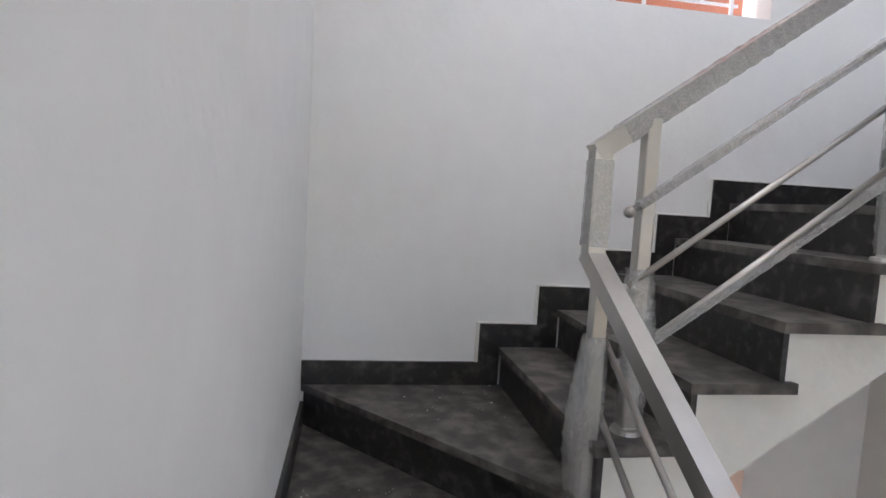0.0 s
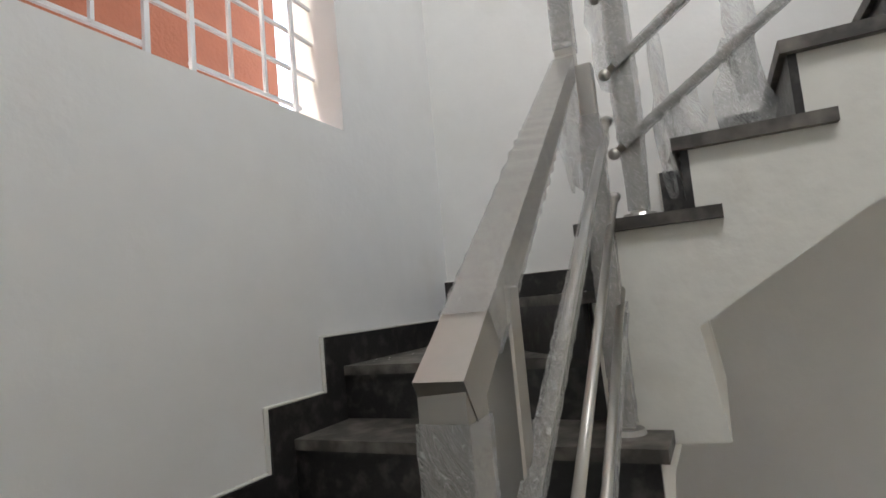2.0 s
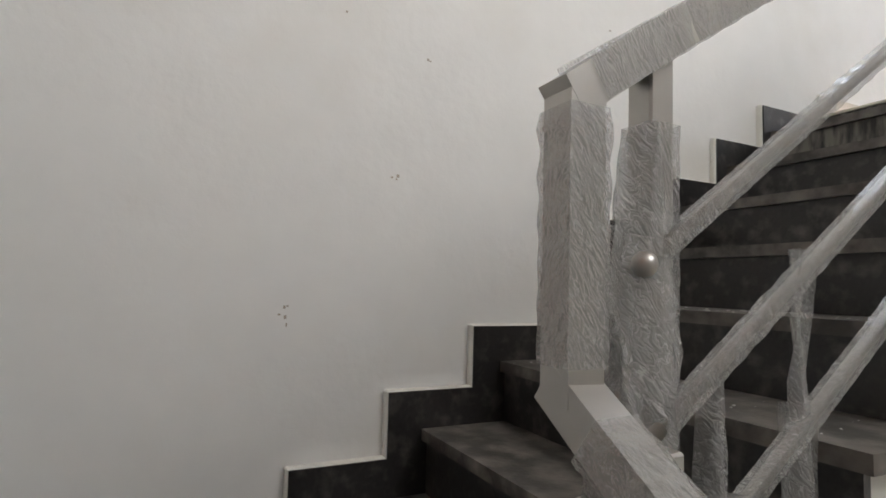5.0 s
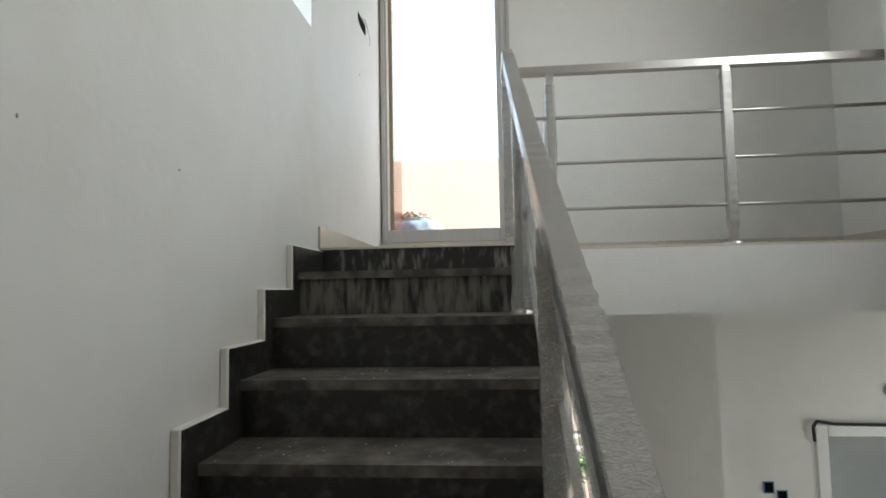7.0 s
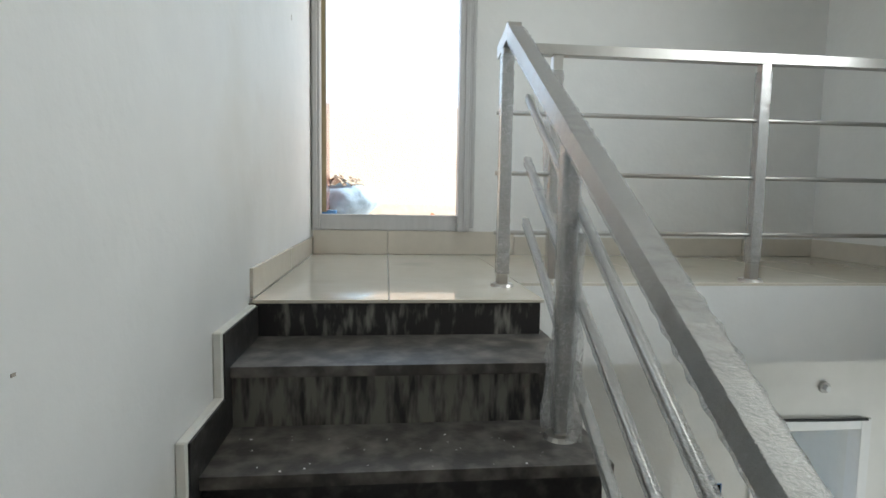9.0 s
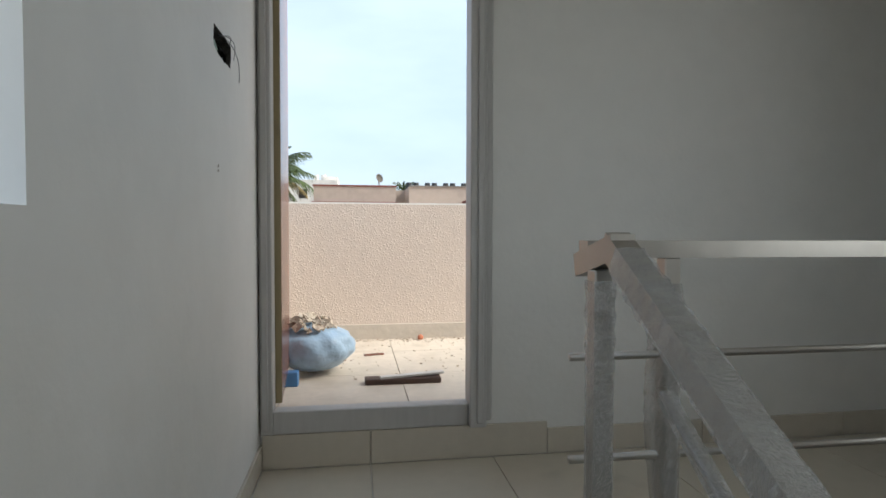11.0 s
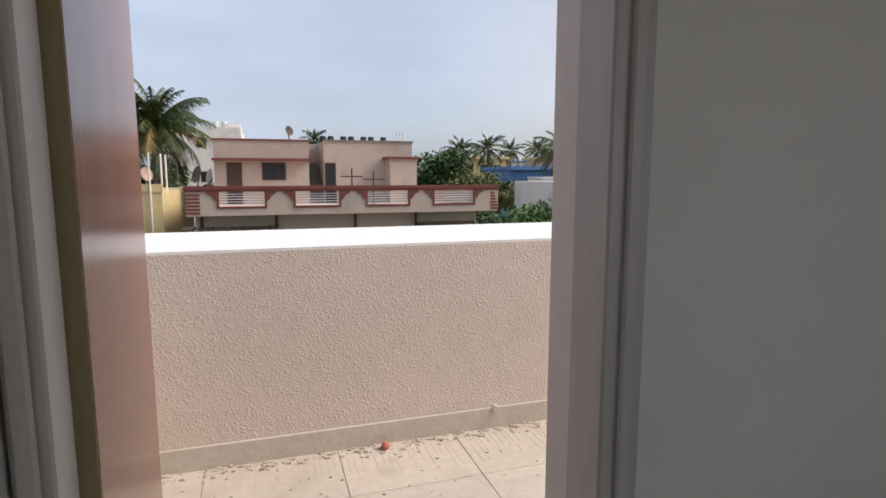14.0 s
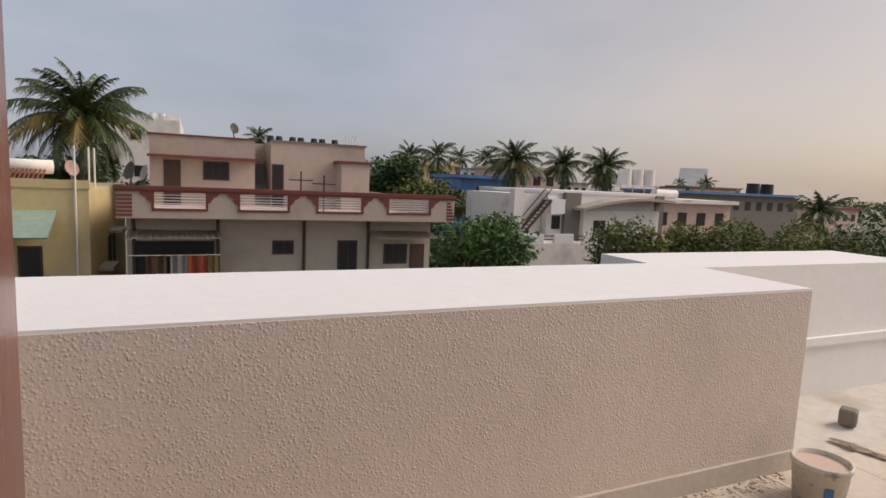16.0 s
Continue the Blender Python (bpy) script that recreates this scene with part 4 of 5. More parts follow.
p.matrix_local = pose(-0.05, 0.0, 0.033, 0, 2, 6)
stick = thing("stick", "short reddish wooden stick on the tiles", "stick", (2.23, -5.45, ZTO))
st = part("stick_body", boxm(-0.065, 0.065, -0.009, 0.009, 0, 0.012, 0.002), M_LEAF, stick)
st.matrix_local = pose(0, 0, 0, 0, 0, 12)
bit = thing("brick_chip", "small red brick chip by the parapet foot", "brick chip", (1.874, -5.93, ZTO))
bm = bmesh.new()
bmesh.ops.create_icosphere(bm, subdivisions=2, radius=0.022)
for v in bm.verts:
    v.co = v.co * (1 + 0.25 * noise.noise(v.co * 60)) + Vector((0, 0, 0.017))
part("chip", bm, M_ORANGE, bit)
pipe = thing("drain_stub", "cut pipe stub in the parapet foot", "pipe", (1.26, -6.005 + 0.018, ZTO + 0.10))
part("stub", tube(bmesh.new(), (0, -0.02, 0), (0, 0.012, 0), 0.022, 14, 0.02), M_CEMENT, pipe)

rnd = random.Random(8)
grit = thing("grit", "plaster grit and crumbs scattered along the parapet foot", "debris", (0, 0, ZTO), kind="stuff")
bm = bmesh.new()
for i in range(900):
    near = rnd.random() < 0.6
    x = rnd.uniform(-0.4, 3.1)
    y = -6.005 + 0.02 + (abs(rnd.gauss(0, 0.05)) if near else rnd.uniform(0, 1.2))
    w = rnd.choice((0.002, 0.003, 0.004, 0.006)) * (1.3 if near else 1)
    box(bm, x - w, x + w * rnd.uniform(0.5, 1.8), y - w, y + w * rnd.uniform(0.5, 1.5), -0.0004, w * rnd.uniform(0.5, 1.2))
finish("crumb", bm, M_RUBBLE, grit)

# cement grooves across the tiles at the parapet foot
lines = thing("cement_streaks", "thin cement streaks on the tiles", "stain", (0, 0, ZTO), kind="stuff")
bm = bmesh.new()
for i in range(110):
    x = -0.4 + 0.032 * i + rnd.uniform(-0.006, 0.006)
    l = rnd.uniform(0.10, 0.30)
    box(bm, x - 0.0016, x + 0.0016, -6.005 + 0.06, -6.005 + 0.06 + l, -0.0003, 0.0012)
finish("streak", bm, M_CEMENT, lines)

bk = thing("bucket", "paint-stained white plastic bucket standing on the terrace", "bucket", (-0.325, -5.73, ZTO))
bm = bmesh.new()
prof = [(0.0, 0.008), (0.098, 0.008), (0.102, 0.0), (0.108, 0.0), (0.126, 0.19), (0.134, 0.192), (0.134, 0.215), (0.126, 0.217), (0.122, 0.215), (0.105, 0.02), (0.0, 0.02)]
rings = [[bm.verts.new((r * math.cos(2 * math.pi * k / 32), r * math.sin(2 * math.pi * k / 32), z)) for k in range(32)] if r > 0 else None for r, z in prof]
for a, b in zip(rings[1:-1], rings[2:-1]):
    for k in range(32):
        bm.faces.new((a[k], a[(k + 1) % 32], b[(k + 1) % 32], b[k]))
bm.faces.new(rings[1])
bm.faces.new(rings[-2])
M_BUCKET = shade("stained_white_plastic", (0.62, 0.58, 0.50), 0.5, vary=0.1, scale=12, stain=(0.30, 0.25, 0.19), stain_scale=18, stain_low=0.56, stain_high=0.66)
part("pail", bm, M_BUCKET, bk, "pail with dried paint splashes", smooth=True)
bm = bmesh.new()
tube(bm, (0, 0, 0.188), (0, 0, 0.193), 0.1185, 32)
part("residue", bm, M_PINK, bk, "pinkish dried residue inside")
bl = part("label", boxm(-0.02, 0.02, -0.002, 0.002, -0.022, 0.022), M_BLUE, bk, "small dark blue label")
bl.matrix_local = pose(0.075, 0.094, 0.10, 0, 0, -38.6)
stone = thing("concrete_block", "broken grey concrete block on the terrace", "block", (-1.48, -6.28, ZTO))
b = part("block", boxm(-0.055, 0.055, -0.05, 0.05, 0, 0.11, 0.012), M_GREYH, stone)
b.matrix_local = pose(0, 0, 0, 0, 0, 25)
rag = thing("rag", "crumpled dirty cement-stained rag on the terrace floor", "rag", (-1.15, -6.0, ZTO))
bm = bmesh.new()
rows = []
for i in range(14):
    row = []
    for k in range(8):
        u, v = i / 13 - 0.5, k / 7 - 0.5
        row.append(bm.verts.new((0.10 * v * (1 - abs(u)) - 0.05 * u, 0.34 * u, 0.004 + 0.035 * abs(noise.noise(Vector((u * 6, v * 5, 2)))))))
    rows.append(row)
for a, b in zip(rows, rows[1:]):
    for k in range(7):
        bm.faces.new((a[k], a[k + 1], b[k + 1], b[k]))
bmesh.ops.solidify(bm, geom=bm.faces[:], thickness=0.004)
part("cloth", bm, M_RUBBLE, rag, smooth=True)
cover = thing("drain_cover", "round grey drain cover on the terrace floor", "drain cover", (-2.82, -6.55, ZTO - 0.01))
part("disc", tube(bmesh.new(), (0, 0, 0), (0, 0, 0.02), 0.13, 28, 0.12), M_CEMENT, cover)

# ---- distance ----
ground = structure("ground", boxm(-2500, 2500, -3500, 300, -3.9, -3.7), M_GROUND, "dry earth with weeds reaching the horizon", "ground")
lane = structure("road", boxm(-80, 80, -15.5, -11.0, -3.7, -3.68), M_ROAD, "narrow asphalt lane between the houses", "road")


def house(name, label, x, y, z0=-3.7, group=""):
    return thing(name, label, "house", (x, y, z0), group)


def piece(h, name, x0, x1, y0, y1, z0, z1, mat, label="", bevel=0.0, under=None):
    o = h.location
    return part(name, boxm(x0 - o.x, x1 - o.x, y0 - o.y, y1 - o.y, z0 - o.z, z1 - o.z, bevel), mat, under or h, label)


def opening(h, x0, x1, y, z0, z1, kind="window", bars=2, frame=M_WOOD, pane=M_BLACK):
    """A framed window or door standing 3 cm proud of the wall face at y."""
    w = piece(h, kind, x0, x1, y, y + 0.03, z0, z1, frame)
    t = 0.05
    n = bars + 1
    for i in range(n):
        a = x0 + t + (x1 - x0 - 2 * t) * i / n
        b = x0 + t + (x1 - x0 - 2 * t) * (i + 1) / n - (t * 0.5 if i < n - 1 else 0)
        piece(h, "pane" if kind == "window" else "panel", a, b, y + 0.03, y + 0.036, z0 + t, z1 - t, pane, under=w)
    return w


# house across the lane with a red-trimmed terrace parapet
HP, HU = -20.4, -26.0
HW0 = HP - 0.9
h = house("house", "beige house with a red-trimmed terrace parapet and awnings", 0, HW0)
piece(h, "wall", -4.55, 4.3, -32, HW0, -3.7, 2.88, M_HOUSE2, "pale grey-beige lower walls")
piece(h, "terrace_slab", -5.0, 4.45, -32, HP - 0.12, 2.88, 2.96, M_PINK)
panels = ((2.33, 3.56), (0.19, 1.46), (-1.95, -0.67), (-4.12, -2.80))
par2 = part("parapet", panel_wall("y", HP - HW0, -0.12, -4.98, 4.43, 2.90 + 3.7, 3.64 + 3.7, [(a, b, 3.16 + 3.7, 3.58 + 3.7) for a, b in panels]), M_HOUSE, h, "beige parapet with railed openings")
piece(h, "parapet_cap", -5.02, 4.47, HP - 0.16, HP + 0.05, 3.64, 3.74, M_RED, "oxide red cap")
piece(h, "cap_band", -5.0, 4.45, HP, HP + 0.03, 3.585, 3.64, M_RED)
for a, b in panels:
    f = part("panel_frame", panel_wall("y", HP - HW0 + 0.02, -0.05, a - 0.06, b + 0.06, 6.80, 7.30, [(a, b, 6.86, 7.28)]), M_RED, h, "oxide red frame")
    for c, s in ((a, -1), (b, 1)):
        o = h.location
        bm = bmesh.new()
        prism(bm, [(c + s * 0.06, 7.285), (c + s * 0.34, 7.285), (c + s * 0.30, 7.21), (c + s * 0.20, 7.17), (c + s * 0.14, 7.06), (c + s * 0.06, 7.0)], "y", HP - HW0, HP - HW0 + 0.025)
        part("bracket", bm, M_RED, f)
    for i in range(5):
        z = 6.90 + 0.075 * i
        part("slat", boxm(a, b, HP - HW0 - 0.08, HP - HW0 - 0.05, z, z + 0.022), M_COPING, f)
for x0, x1 in ((4.06, 4.44), (-5.0, -4.72)):
    for i in range(6):
        z = 2.95 + 0.1 * i
        piece(h, "red_stripe", x0 + (0.05 * i if x1 < 0 else 0.0) * 0.6, x1 - (0 if x1 < 0 else 0.0), HP, HP + 0.012, z, z + 0.065, M_RED)
piece(h, "side_parapet", 4.30, 4.43, -31.5, HP - 0.12, 2.96, 3.55, M_HOUSE)
piece(h, "side_parapet", -4.98, -4.85, -31.5, HP - 0.12, 2.96, 3.55, M_HOUSE)
up = piece(h, "upper_wall", 0.60, 4.05, -31, HU, 2.96, 5.36, M_HOUSE)
piece(h, "upper_wall", -3.55, 0.03, -31, HU, 2.96, 5.38, M_HOUSE)
piece(h, "upper_wall", 0.03, 0.60, -31, HU - 2.2, 2.96, 5.38, M_HOUSE)
piece(h, "roof_edge", 0.56, 4.09, -31, HU + 0.05, 5.36, 5.42, M_RED)
piece(h, "roof_edge", -3.6, 0.0, -31, HU + 0.05, 5.38, 5.44, M_GREYH)
piece(h, "sunshade", 0.55, 4.1, HU, HU + 0.45, 4.60, 4.69, M_RED, "oxide red sunshade")
opening(h, 3.08, 3.62, HU, 2.96, 4.52, "door", 0, M_WOOD, M_WOOD)
opening(h, 1.48, 2.36, HU, 3.87, 4.53, "window", 2)
opening(h, -0.43, 0.0, HU, 2.96, 4.55, "door", 0, M_WOOD, M_BLACK)
for i in range(8):
    piece(h, "stair_step", 0.06, 0.58, HU - 0.4 - 0.25 * i, HU - 0.15 - 0.25 * i, 2.96 + 0.2 * i, 3.16 + 0.2 * i, M_GREYH)
piece(h, "water_box", -3.5, -2.42, HU, HU + 0.9, 2.96, 4.68, M_HOUSE)
piece(h, "box_cap", -3.58, -2.3, HU, HU + 0.98, 4.68, 4.78, M_RED)
for i in range(4):
    o = h.location
    x = -3.2 + 0.13 * i
    part("rebar", tube(bmesh.new(), (x, HU - 0.2 - o.y, 9.05), (x, HU - 0.2 - o.y, 9.5), 0.02, 5), M_WHITEH, h)
for i in range(7):
    o = h.location
    x = -2.6 + 0.42 * i + (0.1 if i % 2 else 0)
    part("roof_pot", tube(bmesh.new(), (x, HU - 1.2 - o.y, 9.1), (x, HU - 1.2 - o.y, 9.36), 0.16, 10, 0.12), M_TANK, h)
for x, hh in ((-0.75, 1.05), (-1.55, 0.95)):
    o = h.location
    bm = tube(bmesh.new(), (x, HU + 2.0 - o.y, 6.66), (x, HU + 2.0 - o.y, 6.66 + hh + 0.3), 0.03, 6)
    tube(bm, (x - 0.42, HU + 2.0 - o.y, 6.66 + hh), (x + 0.42, HU + 2.0 - o.y, 6.66 + hh), 0.025, 6)
    part("clothes_pole", bm, M_WOOD, h)
piece(h, "lean_bench", -2.1, -1.0, HU + 1.2, HU + 1.5, 3.25, 3.31, M_GREYH)
# lower wall: windows, doors, pipes and awnings
opening(h, -0.12, 0.50, HW0, 1.80, 2.22, "window", 1)
opening(h, -2.08, -1.45, HW0, 0.55, 2.22, "door", 1, M_WOOD, M_BLACK)
opening(h, -3.75, -2.95, HW0, 1.45, 2.1, "window", 2)
opening(h, -4.35, -3.85, HW0, 0.5, 2.1, "door", 0, M_WOOD, M_WOOD)
for x in (-0.42, -2.42, 2.0, 4.12):
    o = h.location
    bm = tube(bmesh.new(), (x, 0.06, 0.5), (x, 0.06, 6.55), 0.045, 8)
    part("drain_pipe", bm, M_WOOD, h, "brown drain pipe")


def awning(h, x0, x1, z, depth, mat, drop=0.25):
    bm = bmesh.new()
    n = int((x1 - x0) / 0.075)
    lo, hi = [], []
    for i in range(n + 1):
        x = x0 + (x1 - x0) * i / n
        dz = 0.03 if i % 2 else 0.0
        lo.append(bm.verts.new((x, depth, z - drop + dz + 3.7)))
        hi.append(bm.verts.new((x, 0.0, z + dz + 3.7)))
    for i in range(n):
        bm.faces.new((lo[i], lo[i + 1], hi[i + 1], hi[i]))
    bmesh.ops.solidify(bm, geom=bm.faces[:], thickness=0.015)
    return part("awning", bm, mat, h, "corrugated sheet awning")


awning(h, 1.95, 4.25, 2.50, 0.85, M_SHEET, 0.16)
awning(h, -4.50, -2.42, 2.50, 0.85, M_SHEET, 0.16)
# flat black sheet on the wall paints the shade beneath the awning
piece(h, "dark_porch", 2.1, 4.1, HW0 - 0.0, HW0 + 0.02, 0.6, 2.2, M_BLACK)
M_CLOTH = [shade("cloth_%s" % n, c, 0.85, vary=0.2, scale=6, bump=0.01, bump_scale=10) for n, c in (("rust", (0.42, 0.10, 0.05)), ("grey", (0.36, 0.34, 0.32)), ("brown", (0.16, 0.09, 0.06)), ("ochre", (0.30, 0.2, 0.1)), ("red", (0.40, 0.06, 0.07)), ("cream", (0.6, 0.5, 0.25)))]
for i, (x, w, c) in enumerate(((3.55, 0.5, 2), (3.0, 0.42, 1), (2.5, 0.55, 0), (2.12, 0.3, 3))):
    cl = thing("hanging_cloth", ("brown cloth", "grey cloth", "rust-orange cloth", "ochre cloth")[i] + " hung to dry under the awning", "cloth", (x, HW0 + 0.7, 1.55))
    bm = bmesh.new()
    rows = [[bm.verts.new((w * (k / 7 - 0.5), 0.03 * math.sin(k * 1.7 + i), 0.35 - 0.75 * j / 5)) for k in range(8)] for j in range(6)]
    for a, b in zip(rows, rows[1:]):
        for k in range(7):
            bm.faces.new((a[k], a[k + 1], b[k + 1], b[k]))
    bmesh.ops.solidify(bm, geom=bm.faces[:], thickness=0.01)
    part("cloth", bm, M_CLOTH[c], cl)
line = thing("washing_line", "thin washing line under the awning", "washing line", (3, HW0 + 0.7, 1.9))
part("cord", tube(bmesh.new(), (-1.05, 0, 0), (1.2, 0, 0), 0.01, 5), M_WHITEH, line)
# ground floor seen through the hall window
aw = awning(h, -2.2, 0.75, -0.85, 0.9, M_ORANGE, 0.3)
piece(h, "blue_band", -2.2, 0.9, HW0, HW0 + 0.05, -0.85, -0.70, M_BLUE)
opening(h, 0.95, 2.6, HW0, -2.0, -0.95, "window", 3)
opening(h, -0.6, 0.3, HW0, -3.4, -1.6, "door", 0, M_WHITEH, M_BLACK)
fence = thing("compound_fence", "white railed compound wall by the lane", "fence", (0, -16.2, -3.7))
part("plinth", boxm(-7, 7, -0.1, 0.1, 0, 1.0), M_PINK, fence)
for i in range(3):
    part("rail", boxm(-7, 7, -0.03, 0.03, 1.25 + 0.3 * i, 1.33 + 0.3 * i), M_COPING, fence)
for i in range(15):
    part("post", boxm(-7 + i - 0.06, -7 + i + 0.06, -0.08, 0.08, 1.0, 2.05), M_COPING, fence)


# satellite dishes
def dish(x, y, z, r, mat, turn):
    d = thing("satellite_dish", "small satellite dish on a roof", "satellite dish", (x, y, z))
    bm = bmesh.new()
    rings = [[bm.verts.new((r * k / 4 * math.cos(2 * math.pi * i / 20), 0.25 * r * (k / 4) ** 2, r * k / 4 * math.sin(2 * math.pi * i / 20) + r)) for i in range(20)] for k in range(1, 5)]
    for a, b in zip(rings, rings[1:]):
        for i in range(20):
            bm.faces.new((a[i], a[(i + 1) % 20], b[(i + 1) % 20], b[i]))
    bm.faces.new(rings[0])
    bmesh.ops.solidify(bm, geom=bm.faces[:], thickness=0.02)
    p = part("reflector", bm, mat, d)
    part("mast", tube(bmesh.new(), (0, -0.05, -0.25), (0, -0.05, r), 0.03, 6), M_GREYH, d)
    d.rotation_euler = (0.25, 0, turn)
    return d


dish(1.25, -27, 5.62, 0.20, M_GREYH, 0.7)
dish(4.72, -26.5, 3.75, 0.33, M_GREYH, -1.0)
dish(4.30, -26.8, 3.75, 0.28, M_WHITEH, -1.1)
dish(6.05, -24.5, 3.85, 0.24, M_PINK, 0.9)

# yellow house
h = house("house", "cream-yellow house with a faded green awning", 8.7, -22)
piece(h, "wall", 5.25, 12, -30, -22, -3.7, 3.55, M_CREAM)
piece(h, "parapet", 5.22, 12, -22.1, -21.97, 3.55, 3.78, M_CREAM)
piece(h, "side_sunshade", 4.85, 5.25, -27, -25.5, 2.0, 2.1, M_HOUSE)
piece(h, "side_sunshade", 4.85, 5.25, -24.5, -23.2, 1.1, 1.2, M_HOUSE)
for y in (-27.0, -25.9):
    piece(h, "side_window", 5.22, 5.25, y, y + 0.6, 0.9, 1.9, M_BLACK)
bm = bmesh.new()
o = h.location
prism(bm, [(1.1, 6.0), (0.0, 6.6), (0.0, 6.66), (1.15, 6.04)], "x", 6.0 - o.x, 12 - o.x)
part("awning", bm, M_GREENROOF, h, "faded green sheet awning")
opening(h, 6.35, 6.9, -22, 0.9, 2.0, "door", 0, M_WOOD, M_BLACK)
for x, y in ((5.32, -22.6), (5.30, -23.4), (5.55, -21.95)):
    part("pipe", tube(bmesh.new(), (x - o.x, y - o.y, 2), (x - o.x, y - o.y, 8.4), 0.028, 6), M_WHITEH, h)
sh = thing("solar_heater", "solar water heater with a silver tank on a roof", "water heater", (7.1, -23.5, 3.6))
part("tank", tube(bmesh.new(), (-0.75, 0, 0.5), (0.75, 0, 0.5), 0.2, 14), M_WHITEH, sh, smooth=True)
for i in range(12):
    x = -0.6 + 0.105 * i
    part("collector_tube", tube(bmesh.new(), (x, 0.15, 0.42), (x, 0.9, 0.02), 0.03, 6), M_RED, sh)
for i, (x, c, w) in enumerate(((6.25, 4, 0.25), (5.95, 5, 0.4), (6.6, 1, 0.3))):
    cl = thing("hanging_cloth", ("red cloth", "cream-yellow cloth", "grey cloth")[i] + " drying on the yellow house", "cloth", (x, -21.2, 0.75))
    bm = bmesh.new()
    rows = [[bm.verts.new((w * (k / 5 - 0.5), 0.03 * math.sin(k * 1.7 + i), 0.5 - 0.9 * j / 5)) for k in range(6)] for j in range(6)]
    for a, b in zip(rows, rows[1:]):
        for k in range(5):
            bm.faces.new((a[k], a[k + 1], b[k + 1], b[k]))
    bmesh.ops.solidify(bm, geom=bm.faces[:], thickness=0.01)
    part("cloth", bm, M_CLOTH[c], cl)

# tall white building behind
h = house("apartment_building", "plain white flat-roofed building behind the palm", 6, -50)
piece(h, "wall", 3.75, 9.0, -60, -50, -3.7, 7.75, M_WHITEH)
piece(h, "stair_head", 3.8, 4.9, -56, -50.8, 7.75, 8.1, M_WHITEH)
opening(h, 6.25, 6.95, -50, 6.2, 6.95, "window", 0)
opening(h, 5.95, 6.75, -50, 3.6, 4.4, "window", 0)
for x in (5.0, 5.6):
    part("roof_tank", tube(bmesh.new(), (x - 6, -1.5, 11.45), (x - 6, -1.5, 12.0), 0.24, 12), M_WTANK, h)

# white villa with a curved porch roof
h = house("villa", "white and grey villa with a curved porch roof", -18, -28)
piece(h, "wall", -21.6, -13.8, -36, -28.3, -3.7, 3.85, M_WHITEH)
piece(h, "parapet", -21.65, -13.75, -36, -28.25, 3.85, 4.0, M_COPING)
piece(h, "grey_band", -15.66, -14.72, -28.3, -28.0, -3.7, 3.9, M_GREYH)
piece(h, "grey_band", -21.5, -20.9, -28.3, -28.2, -3.7, 3.9, M_GREYH)
piece(h, "front_room", -20.7, -15.66, -28.3, -27.7, -3.7, 3.05, M_WHITEH)
piece(h, "balcony", -14.65, -13.8, -28.3, -27.95, 2.8, 3.55, M_COPING, "white balcony front")
opening(h, -17.05, -16.3, -27.7, 1.75, 2.52, "window", 1)
opening(h, -14.62, -14.1, -28.3, 2.0, 2.7, "window", 1)
o = h.location
bm = bmesh.new()
arc = [(-21.3 + 6.1 * i / 16, 3.45 + 0.34 * math.sin(math.pi * min(1.0, 0.18 + 0.82 * i / 16) ** 1.0) - 0.28 * (i / 16) ** 2) for i in range(17)]
prism(bm, [(a - o.x, b - o.z) for a, b in arc] + [(a - o.x, b - o.z - 0.14) for a, b in arc[::-1]], "y", -0.3, 0.85)
part("porch_roof", bm, M_SHEET, h, "curved weathered roof slab")
piece(h, "wing", -13.75, -11.95, -34, -28.8, -3.7, 3.75, M_WHITEH)
piece(h, "wing_pillar", -12.35, -11.85, -28.8, -28.3, -3.7, 4.0, M_WHITEH)
piece(h, "terrace", -15.3, -11.4, -28.3, -26.6, -3.7, 1.45, M_WHITEH)
for x0, x1 in ((-12.6, -11.4), (-14.3, -13.2), (-15.3, -14.9)):
    piece(h, "terrace_parapet", x0, x1, -26.8, -26.6, 1.45, 1.9, M_COPING)
for x0, x1 in ((-13.2, -12.6), (-14.9, -14.3)):
    for z in (1.6, 1.78):
        piece(h, "terrace_rail", x0, x1, -26.72, -26.68, z, z + 0.05, M_RED)
bm = bmesh.new()
for y in (-0.1, 0.45):
    beam(bm, (5.75, y - 0.3, 5.55), (4.3, y - 0.3, 7.15), 0.06, 0.12)
    beam(bm, (5.75, y - 0.3, 6.15), (4.3, y - 0.3, 7.75), 0.04, 0.04)
for i in range(10):
    t = i / 9
    box(bm, 5.66 - 1.45 * t, 5.86 - 1.45 * t, -0.4, 0.15, 5.55 + 1.6 * t, 5.59 + 1.6 * t)
part("outside_stair", bm, M_WOOD, h, "dark steel outside stair")
tk = thing("water_tank_stand", "three white water tanks on a steel stand", "water tank", (-24.6, -34, 3.2))
for i in range(3):
    part("tank", tube(bmesh.new(), (-1.0 + i, 0, 1.3), (-1.0 + i, 0, 2.35), 0.46, 16, 0.43), M_WTANK, tk, smooth=False)
for x in (-1.55, -0.5, 0.5, 1.55):
    part("leg", tube(bmesh.new(), (x, 0.3, -3.5), (x, 0.3, 1.3), 0.05, 6), M_CREAM, tk)
part("deck", boxm(-1.6, 1.6, -0.5, 0.5, 1.2, 1.3), M_WHITEH, tk)

